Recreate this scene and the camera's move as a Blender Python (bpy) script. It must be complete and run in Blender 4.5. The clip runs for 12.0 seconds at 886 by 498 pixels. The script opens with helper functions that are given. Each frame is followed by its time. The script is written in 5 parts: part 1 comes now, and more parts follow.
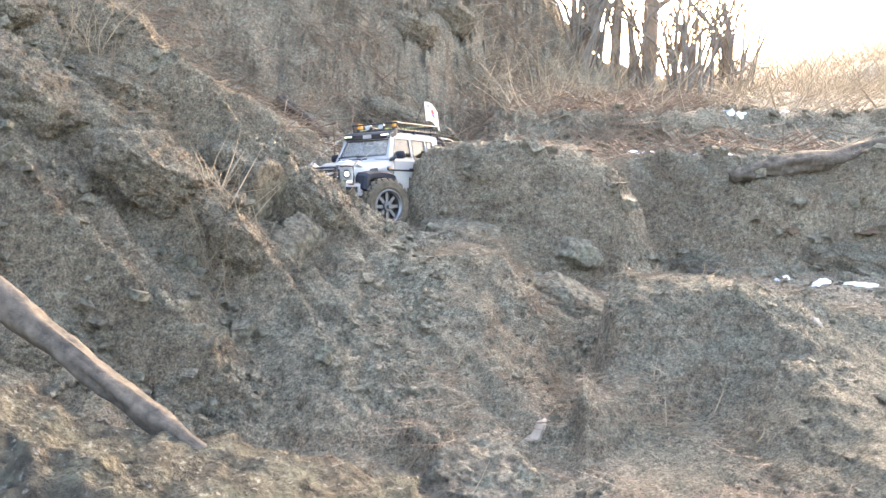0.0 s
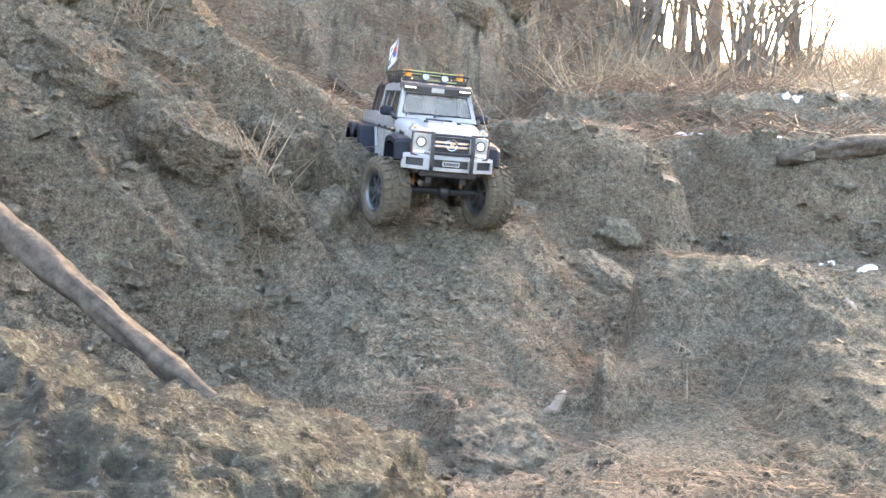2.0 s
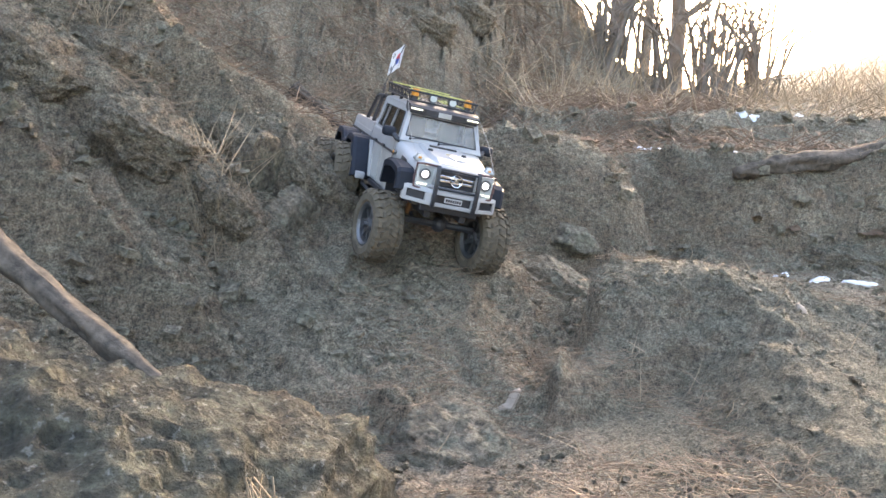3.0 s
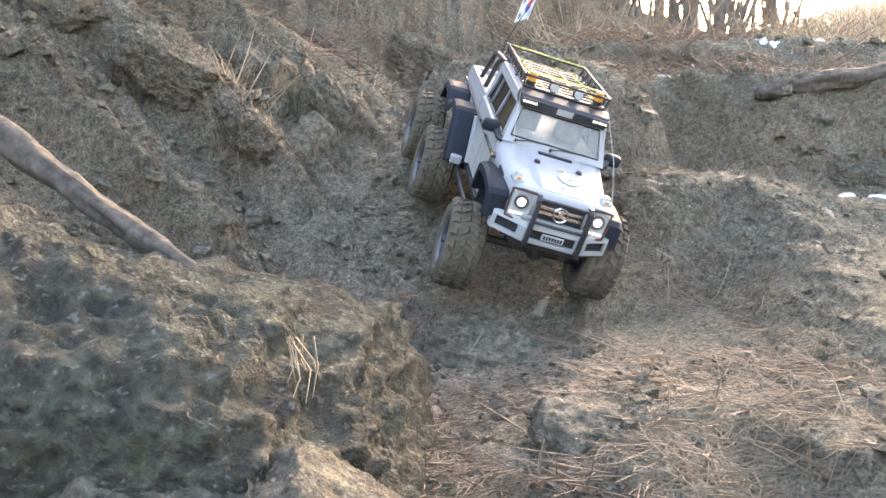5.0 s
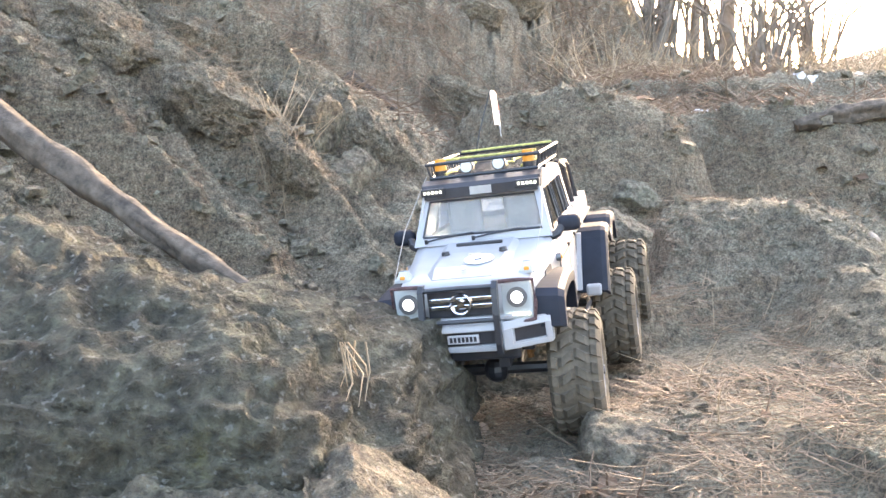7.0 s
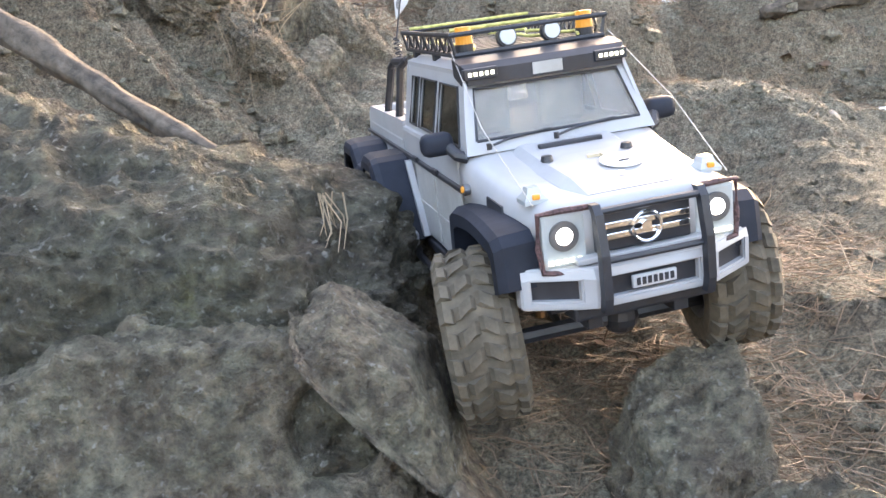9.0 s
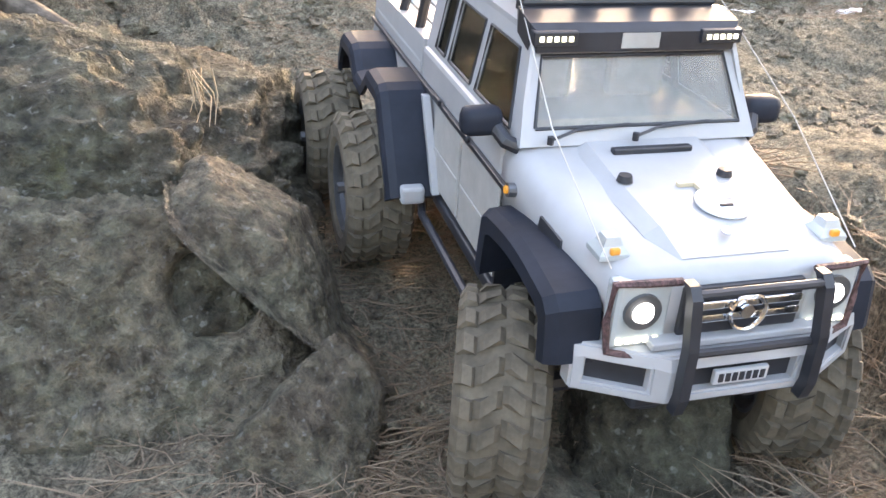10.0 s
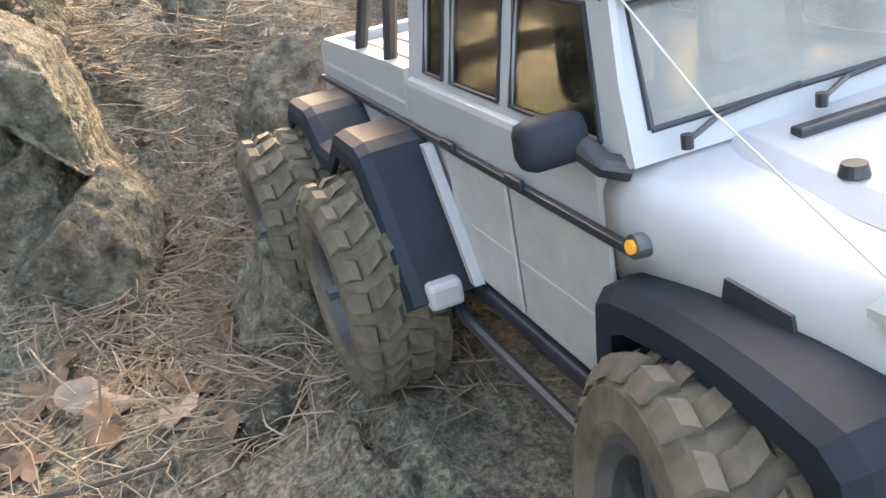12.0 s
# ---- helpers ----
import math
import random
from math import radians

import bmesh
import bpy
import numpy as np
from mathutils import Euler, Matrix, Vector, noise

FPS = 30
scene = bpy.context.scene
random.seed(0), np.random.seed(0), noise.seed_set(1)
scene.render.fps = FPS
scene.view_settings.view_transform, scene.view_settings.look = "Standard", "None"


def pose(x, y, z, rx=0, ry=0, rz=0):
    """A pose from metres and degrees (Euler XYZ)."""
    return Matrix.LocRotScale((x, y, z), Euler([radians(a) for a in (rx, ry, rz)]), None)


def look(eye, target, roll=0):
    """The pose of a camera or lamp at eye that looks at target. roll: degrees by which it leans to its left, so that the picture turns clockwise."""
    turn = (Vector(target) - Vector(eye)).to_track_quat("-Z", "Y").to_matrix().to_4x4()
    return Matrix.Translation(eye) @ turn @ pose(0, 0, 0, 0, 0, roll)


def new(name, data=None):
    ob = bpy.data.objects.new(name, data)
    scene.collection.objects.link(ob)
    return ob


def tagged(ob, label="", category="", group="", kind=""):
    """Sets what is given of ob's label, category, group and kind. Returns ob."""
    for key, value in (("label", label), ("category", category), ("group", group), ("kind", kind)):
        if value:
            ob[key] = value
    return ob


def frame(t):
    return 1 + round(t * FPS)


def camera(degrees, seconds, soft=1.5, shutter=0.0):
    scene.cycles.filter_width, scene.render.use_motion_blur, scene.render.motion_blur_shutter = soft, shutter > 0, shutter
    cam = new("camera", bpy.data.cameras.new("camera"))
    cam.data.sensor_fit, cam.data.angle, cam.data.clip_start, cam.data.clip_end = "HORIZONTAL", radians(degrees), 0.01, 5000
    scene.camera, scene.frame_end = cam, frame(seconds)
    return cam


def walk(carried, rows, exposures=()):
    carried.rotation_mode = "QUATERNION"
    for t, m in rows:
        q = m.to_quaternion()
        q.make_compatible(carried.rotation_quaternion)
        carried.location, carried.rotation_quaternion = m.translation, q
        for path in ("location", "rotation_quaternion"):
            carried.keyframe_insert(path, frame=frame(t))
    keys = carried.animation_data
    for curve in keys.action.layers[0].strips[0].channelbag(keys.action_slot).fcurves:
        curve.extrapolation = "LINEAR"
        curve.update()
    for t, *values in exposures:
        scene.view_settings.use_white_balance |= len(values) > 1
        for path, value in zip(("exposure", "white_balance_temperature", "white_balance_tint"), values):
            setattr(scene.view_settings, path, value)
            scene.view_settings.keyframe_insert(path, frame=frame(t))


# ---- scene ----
cam = camera(54.0, 12.0)
PATH = [
    (0.0, (0.000, -0.000, 0.700), (-0.001, 1.981, 0.421), -0.0),
    (0.5, (0.008, -0.002, 0.682), (-0.061, 1.966, 0.334), -0.5),
    (1.0, (0.024, -0.004, 0.681), (-0.117, 1.961, 0.336), -0.9),
    (1.5, (0.039, -0.012, 0.680), (-0.118, 1.952, 0.338), -0.7),
    (2.0, (0.060, -0.023, 0.679), (-0.083, 1.948, 0.368), 0.7),
    (2.5, (0.078, -0.026, 0.666), (-0.003, 1.954, 0.397), 1.2),
    (2.7, (0.076, -0.026, 0.654), (0.007, 1.956, 0.389), 1.8),
    (4.3, (0.074, -0.041, 0.581), (0.046, 1.949, 0.378), 0.9),
    (4.5, (0.069, -0.042, 0.571), (0.033, 1.941, 0.312), 0.4),
    (5.0, (0.065, -0.043, 0.557), (-0.039, 1.925, 0.216), -0.3),
    (5.5, (0.066, -0.048, 0.550), (-0.077, 1.921, 0.226), -0.8),
    (6.0, (0.065, -0.055, 0.547), (-0.102, 1.914, 0.239), -1.0),
    (6.5, (0.063, -0.061, 0.540), (-0.116, 1.915, 0.292), -1.1),
    (6.7, (0.060, -0.061, 0.534), (-0.123, 1.917, 0.302), -1.1),
    (8.3, (0.053, -0.078, 0.500), (-0.165, 1.887, 0.197), -2.2),
    (8.5, (0.054, -0.081, 0.492), (-0.166, 1.877, 0.154), -2.2),
    (9.0, (0.053, -0.093, 0.480), (-0.067, 1.856, 0.049), -2.1),
    (9.5, (0.052, -0.116, 0.468), (0.109, 1.820, -0.028), -1.1),
    (10.0, (0.056, -0.142, 0.460), (0.219, 1.747, -0.176), -0.8),
    (10.5, (0.062, -0.145, 0.487), (0.293, 1.653, -0.356), -0.3),
    (11.0, (0.065, -0.156, 0.500), (0.393, 1.544, -0.502), 1.5),
    (11.5, (0.041, -0.182, 0.475), (0.468, 1.500, -0.520), 1.9),
    (12.0, (0.037, -0.213, 0.484), (0.691, 1.386, -0.523), 1.7),
]
walk(cam, [(t, look(e, g, r)) for t, e, g, r in PATH],
     exposures=((0.0, 3.9, 6950, 17), (2.0, 3.8, 6950, 17), (2.5, 3.45, 6950, 17), (4.3, 3.3, 6950, 17), (5.0, 3.6, 6950, 17), (6.0, 3.9, 6950, 17), (8.5, 3.9, 7300, 19), (9.5, 3.75, 7500, 20), (10.5, 3.85, 7800, 18), (12.0, 3.8, 7700, 13)))

# ---- light ----
SUN_AZ, SUN_EL = 21.0, 15.0          # degrees to the right of +y, and above the horizon
world = bpy.data.worlds.new("sky")
scene.world = world
world.use_nodes = True
_n, _l = world.node_tree.nodes, world.node_tree.links
sky = _n.new("ShaderNodeTexSky")
sky.sky_type, sky.sun_disc = "NISHITA", False
sky.sun_elevation, sky.sun_rotation = radians(SUN_EL), radians(SUN_AZ)
sky.air_density, sky.dust_density, sky.ozone_density = 1.0, 5.0, 0.8
_l.new(sky.outputs[0], _n["Background"].inputs[0])
_n["Background"].inputs[1].default_value = 0.15
sun = new("sun", bpy.data.lights.new("sun", "SUN"))
sun.data.energy, sun.data.angle, sun.data.color = 0.32, radians(14), (1.0, 0.96, 0.90)
_a, _e = radians(SUN_AZ), radians(SUN_EL)
sun.matrix_world = look((math.sin(_a) * math.cos(_e) * 30, math.cos(_a) * math.cos(_e) * 30, math.sin(_e) * 30), (0, 0, 0))


# ---- noise on arrays ----
_rng = np.random.RandomState(7)
PERM = np.concatenate([_rng.permutation(256)] * 3)
GRAD = _rng.normal(size=(256, 3))
GRAD /= np.linalg.norm(GRAD, axis=1)[:, None]


def perlin(p):
    """Gradient noise, about -1 to 1, at an array of points (n, 3)."""
    i = np.floor(p).astype(int)
    f = p - i
    u = f * f * f * (f * (f * 6 - 15) + 10)
    i &= 255
    out = 0.0
    for dx in (0, 1):
        for dy in (0, 1):
            for dz in (0, 1):
                h = PERM[PERM[PERM[i[:, 0] + dx] + i[:, 1] + dy] + i[:, 2] + dz]
                g = (GRAD[h] * (f - (dx, dy, dz))).sum(1)
                w = (u[:, 0] if dx else 1 - u[:, 0]) * (u[:, 1] if dy else 1 - u[:, 1]) * (u[:, 2] if dz else 1 - u[:, 2])
                out = out + g * w
    return out * 1.5


def fbm(p, octaves=4, gain=0.5, ridged=False):
    out, a = 0.0, 1.0
    for _ in range(octaves):
        v = perlin(p)
        out = out + a * ((1 - 2 * np.abs(v)) if ridged else v)
        p, a = p * 2.07 + 13.7, a * gain
    return out


def smin(a, b, k):
    h = np.clip(0.5 + 0.5 * (b - a) / k, 0, 1)
    return b * (1 - h) + a * h - k * h * (1 - h)


def smax(a, b, k):
    return -smin(-a, -b, k)


def bell(x, y, cx, cy, rx, ry, turn=0.0, power=2.0):
    c, s = math.cos(radians(turn)), math.sin(radians(turn))
    u, v = ((x - cx) * c + (y - cy) * s) / rx, (-(x - cx) * s + (y - cy) * c) / ry
    return np.exp(-(u * u + v * v) ** (power / 2))


def ramp(v, a, b):
    t = np.clip((v - a) / (b - a), 0, 1)
    return t * t * (3 - 2 * t)


def ribs(x, y):
    """Steps of the dipping layers: smooth treads that end in broken risers, running down to the right."""
    p = np.stack([x * 2.2, y * 2.2, 0 * x + 3.3], 1)
    u = y + 0.10 * x + 0.05 * perlin(p) + 0.012 * perlin(p * 5)
    out = 0.0
    for period, high, seed in ((0.21, 0.105, 0.0), (0.083, 0.036, 5.5)):
        v = u / period + seed
        f = v - np.floor(v)
        # each rib swells and dies out along its length
        row = np.floor(v)
        live = 0.35 + 0.65 * ramp(perlin(np.stack([x * 3.1 + row * 7.7, row * 3.9, row * 1.3 + seed], 1)), -0.35, 0.25)
        saw = np.where(f < 0.15, -0.5 + f / 0.15, 0.5 - (f - 0.15) / 0.85)
        out = out + high * live * saw
    return out


def base_height(x, y):
    """The lie of the land: a gully that climbs away from the camera, with a slope, a mound and banks round it."""
    g = np.interp(y, (-3.0, -0.3, 0.1, 0.33, 0.6, 0.72, 0.86, 1.05, 1.25, 1.42, 1.72, 2.2, 2.9, 3.6, 6.0),
                  (0.10, 0.10, 0.10, 0.10, 0.17, 0.20, 0.21, 0.185, 0.20, 0.30, 0.44, 0.45, 0.43, 0.5, 0.75))
    # the hollow behind the mound lies lower than the truck's ridge
    g = g - 0.14 * ramp(x, 0.02, 0.27) * ramp(y, 1.25, 1.55) * (1 - ramp(y, 2.8, 3.4))
    # right shoulder of the near gully
    g = g + 0.03 * ramp(x, 0.10, 0.26) * (1 - ramp(y, 1.0, 1.3)) * ramp(y, 0.2, 0.8)
    g = g + 0.035 * ramp(x, 0.08, 0.2) * (1 - ramp(y, 0.15, 0.4)) + 0.05 * ramp(x, 0.1, 0.2) * ramp(-y, -0.05, 0.15)
    # left slope: a steep face to the gully, stepped along the dipping layers, and a gentler cap behind its crest
    face = 0.50 + 0.72 * (-x - 0.35) + 0.78 * (y - 1.66)
    cap = 0.49 + 0.78 * (-x - 0.18) - 0.02 * (y - 2)
    left = smin(face, cap, 0.03)
    left = left + ribs(x, y) * ramp(-x, -0.25, 0.1) * (1 - ramp(y, 1.85, 2.2))
    left = left - 0.45 * ramp(y, 2.3, 3.0) * ramp(-x, 0.3, 1.2)
    left = left - 0.26 * bell(x, y, -0.40, 2.20, 0.36, 0.30, 0, 8)
    z = smax(g, left, 0.03)
    # knoll at the foot of the slope, in the gully
    z = smax(z, -0.3 + 0.54 * bell(x, y, -0.02, 1.26, 0.15, 0.13, 20, 3), 0.02)
    # right mound: an upper block, a lower step before it, and a steep side to the gully
    edge = np.interp(y, (0.7, 1.0, 1.2, 1.3, 1.46, 1.65, 1.8), (0.42, 0.24, 0.175, 0.18, 0.265, 0.315, 0.40)) + 0.012 * np.sin(y * 31)
    back = 0.8 * np.clip(x - 0.19, 0, 0.3) * ramp(y, 1.0, 1.2) * (1 - ramp(y, 1.40, 1.56))
    step = np.interp(y - back, (0.3, 0.6, 0.83, 1.08, 1.19, 1.25, 1.40, 1.47, 1.55, 1.64, 1.72, 1.95), (0.16, 0.18, 0.195, 0.205, 0.212, 0.268, 0.292, 0.340, 0.375, 0.395, 0.36, 0.1))
    even = np.interp(y, (0.3, 0.6, 0.83, 1.16, 1.4, 1.62, 1.72, 1.95), (0.16, 0.18, 0.205, 0.26, 0.315, 0.375, 0.35, 0.1))
    w = ramp(x, 0.40, 0.62)
    top = step * (1 - w) + even * w - 0.10 * ramp(x, 0.85, 1.6) - 0.03 * ramp(x, 0.56, 0.75)
    top = top + 0.02 * np.sin(x * 7 - 1.9)
    z = smax(z, top - 0.30 * (1 - ramp(x - edge, -0.04, 0.03)), 0.015)
    # knoll beside the truck's ridge, and the bank that goes on from it
    r2 = ((x - 0.17) / 0.27) ** 2 + ((y - 2.25) / 0.165) ** 2
    z = smax(z, 0.645 - 0.08 * np.minimum(r2, 4.0) ** 2, 0.03)
    foot = np.interp(x, (-0.2, 0.3, 0.8, 1.4, 3.0), (2.42, 2.36, 2.29, 2.20, 2.1)) + 0.05 * np.sin(x * 5.0) + 0.03 * np.sin(x * 13.0)
    k = y - foot
    bank = 0.28 + 0.32 * ramp(k, 0.0, 0.26) - 2.0 * np.clip(-k, 0, 0.5) + 0.06 * np.maximum(k - 0.3, 0) + 0.09 * ramp(k, 0.75, 1.0)
    bank = bank - 1.0 * (1 - ramp(x, -0.2, 0.25))
    z = smax(z, bank, 0.04)
    # hillside at the back, high on the left and falling to the right
    crest = np.interp(x, (-6, -2.0, -0.5, 0.5, 1.2, 1.9, 3.0, 4.5, 8.0), (3.4, 3.4, 2.8, 1.8, 1.15, 0.95, 1.0, 1.5, 2.5))
    hfoot = np.interp(x, (-6, -1.6, -0.8, 0.0, 0.9, 2.0), (2.0, 2.4, 3.0, 3.5, 4.4, 4.8))
    hill = -0.2 + (crest + 0.2) * np.clip((y - hfoot + 0.4) / 2.6, 0, 1) ** 0.75 - 2.0 * (1 - ramp(y - hfoot, -0.9, -0.2))
    z = smax(z, hill, 0.12)
    # rising ground round the camera closes the hollow
    z = z + 0.9 * ramp(np.hypot(x - 0.2, y - 1.2), 2.6, 6.0) * ramp(1.8 - y, 0.0, 1.5)
    return z


def cells(p):
    """Distance to the nearest and next of scattered seeds: broken blocks and the cracks between them."""
    i = np.floor(p).astype(int)
    f1, f2, tone = np.full(len(p), 9.0), np.full(len(p), 9.0), np.zeros(len(p))
    for dx in (-1, 0, 1):
        for dy in (-1, 0, 1):
            for dz in (-1, 0, 1):
                c = i + (dx, dy, dz)
                h = PERM[PERM[PERM[c[:, 0] & 255] + (c[:, 1] & 255)] + (c[:, 2] & 255)]
                d = np.linalg.norm(c + 0.5 + 0.38 * GRAD[h] - p, axis=1)
                near = d < f1
                f2 = np.where(near, f1, np.minimum(f2, d))
                tone = np.where(near, h / 255.0, tone)
                f1 = np.where(near, d, f1)
    return f1, f2, tone


def relief(x, y, z):
    """Broken, layered rock relief laid over the base form."""
    p = np.stack([x, y, z], 1)
    far = 1 + 0.7 * ramp(y, 2.5, 5)
    big = 0.022 * fbm(p * 3.1, 3)
    # strata dip to the right and towards the camera
    q = np.stack([(x * 0.75 - z * 0.6) * 3.5, y * 5.0 + x * 3.0, (z * 0.8 + x * 0.62) * 17], 1)
    strata = 0.018 * fbm(q, 4, 0.6, True)
    # blocks: each cell of the rock stands at its own level, with a step at its edge
    w = p + 0.03 * np.stack([perlin(p * 9), perlin(p * 9 + 31), perlin(p * 9 + 57)], 1)
    q = np.stack([(w[:, 0] * 0.8 - w[:, 2] * 0.6) * 6, (w[:, 1] + 0.4 * w[:, 0]) * 7, (w[:, 2] * 0.8 + w[:, 0] * 0.6) * 11], 1)
    f1, f2, tone = cells(q)
    blocks = 0.034 * (tone - 0.5) * ramp(f2 - f1, 0.0, 0.10) - 0.012 * (1 - ramp(f2 - f1, 0.0, 0.06))
    fine = 0.007 * fbm(p * 38, 3, 0.65, True)
    return (big + strata + blocks) * far + fine


def land(x, y):
    x, y = np.atleast_1d(x).astype(float), np.atleast_1d(y).astype(float)
    z = base_height(x, y)
    calm = 0.30 + 0.70 * np.clip(np.abs(slope_of(x, y)) * 1.3, 0, 1)
    calm = calm * (1 - 0.25 * bell(x, y, 0.5, 1.3, 0.45, 0.55, 0, 4)) * (1 + 0.5 * ramp(y, 2.5, 3.0))
    # worn track of the gully
    track = 0.035 * bell(x, y, 0.08, 1.52, 0.20, 0.16) + 0.03 * bell(x, y, 0.29, 0.62, 0.11, 0.17) + 0.025 * bell(x, y, 0.12, 0.50, 0.08, 0.14) + 0.018 * bell(x, y, 0.17, 0.30, 0.08, 0.10)
    return z + relief(x, y, z) * calm - track


def slope_of(x, y, e=0.02):
    return np.hypot(base_height(x + e, y) - base_height(x - e, y), base_height(x, y + e) - base_height(x, y - e)) / (2 * e)


# ---- materials ----
def nodes_of(name):
    m = bpy.data.materials.new(name)
    m.use_nodes = True
    t = m.node_tree
    return m, t.nodes, t.links, t.nodes["Principled BSDF"]


def tex(n, l, kind, scale, coord="Object", detail=6.0, rough=0.6, stretch=(1, 1, 1), turn=(0, 0, 0)):
    c, mp = n.new("ShaderNodeTexCoord"), n.new("ShaderNodeMapping")
    mp.inputs["Scale"].default_value, mp.inputs["Rotation"].default_value = stretch, turn
    l.new(c.outputs[coord], mp.inputs[0])
    if kind == "voronoi":
        x = n.new("ShaderNodeTexVoronoi")
    else:
        x = n.new("ShaderNodeTexNoise")
        x.inputs["Detail"].default_value, x.inputs["Roughness"].default_value = detail, rough
    x.inputs["Scale"].default_value = scale
    l.new(mp.outputs[0], x.inputs["Vector"])
    return x


def ramp_node(n, l, src, stops):
    r = n.new("ShaderNodeValToRGB")
    e = r.color_ramp.elements
    while len(e) < len(stops):
        e.new(0.5)
    for k, (pos, col) in zip(e, stops):
        k.position, k.color = pos, (*col, 1)
    l.new(src, r.inputs[0])
    return r.outputs[0]


def mix(n, l, fac, a, b, mode="MIX"):
    m = n.new("ShaderNodeMix")
    m.data_type, m.blend_type = "RGBA", mode
    for sock, v in ((m.inputs[0], fac), (m.inputs[6], a), (m.inputs[7], b)):
        if isinstance(v, (int, float)):
            sock.default_value = v
        elif isinstance(v, tuple):
            sock.default_value = (*v, 1)
        else:
            l.new(v, sock)
    return m.outputs[2]


def bump(n, l, bsdf, src, strength, dist):
    b = n.new("ShaderNodeBump")
    b.inputs["Strength"].default_value, b.inputs["Distance"].default_value = strength, dist
    l.new(src, b.inputs["Height"])
    old = bsdf.inputs["Normal"].links
    if old:
        l.new(old[0].from_socket, b.inputs["Normal"])
    l.new(b.outputs[0], bsdf.inputs["Normal"])


def rock_material(name, dark, mid, light, green, green_amount, grain=90, speckle=0.0):
    m, n, l, b = nodes_of(name)
    a = tex(n, l, "noise", 7, detail=8, rough=0.65)
    col = ramp_node(n, l, a.outputs[0], ((0.3, dark), (0.5, mid), (0.72, light)))
    lich = tex(n, l, "noise", 16, detail=9, rough=0.75)
    lf = ramp_node(n, l, lich.outputs[0], ((0.5 - 0.18 * green_amount, (0, 0, 0)), (0.66 - 0.1 * green_amount, (1, 1, 1))))
    col = mix(n, l, lf, col, green)
    g = tex(n, l, "noise", grain, detail=5, rough=0.7)
    gf = ramp_node(n, l, g.outputs[0], ((0.32, (0.32, 0.32, 0.32)), (0.5, (1, 1, 1)), (0.7, (1.9, 1.9, 1.85))))
    col = mix(n, l, 1.0, col, gf, "MULTIPLY")
    if speckle:
        v = tex(n, l, "noise", grain * 2.2, detail=2, rough=0.5)
        vf = ramp_node(n, l, v.outputs[0], ((0.62, (0, 0, 0)), (0.7, (speckle, speckle, speckle))))
        col = mix(n, l, vf, col, (0.5, 0.5, 0.46))
    l.new(col, b.inputs["Base Color"])
    b.inputs["Roughness"].default_value = 0.92
    moss = tex(n, l, "noise", 9, detail=7, rough=0.7)
    b2 = mix(n, l, ramp_node(n, l, moss.outputs[0], ((0.64, (0, 0, 0)), (0.74, (0.5, 0.5, 0.5)))), col, (0.15, 0.15, 0.045))
    l.new(b2, b.inputs["Base Color"])
    lump = tex(n, l, "voronoi", 75, stretch=(1, 1, 1.3))
    bump(n, l, b, a.outputs[0], 0.5, 0.02)
    bump(n, l, b, lich.outputs[0], 0.9, 0.018)
    bump(n, l, b, lump.outputs[0], 0.35, 0.006)
    bump(n, l, b, g.outputs[0], 1.0, 0.014)
    return m


def plain(name, col, rough=0.5, metal=0.0, vary=0.15, scale=30.0, bumpy=0.0, glow=None, coat=0.0):
    m, n, l, b = nodes_of(name)
    t = tex(n, l, "noise", scale, detail=5)
    lo, hi = tuple(c * (1 - vary) for c in col), tuple(min(1.0, c * (1 + vary)) for c in col)
    l.new(ramp_node(n, l, t.outputs[0], ((0.3, lo), (0.7, hi))), b.inputs["Base Color"])
    b.inputs["Roughness"].default_value, b.inputs["Metallic"].default_value = rough, metal
    b.inputs["Coat Weight"].default_value = coat
    if bumpy:
        bump(n, l, b, t.outputs[0], bumpy, 0.003)
    if glow:
        b.inputs["Emission Color"].default_value, b.inputs["Emission Strength"].default_value = (*glow[:3], 1), glow[3]
    return m


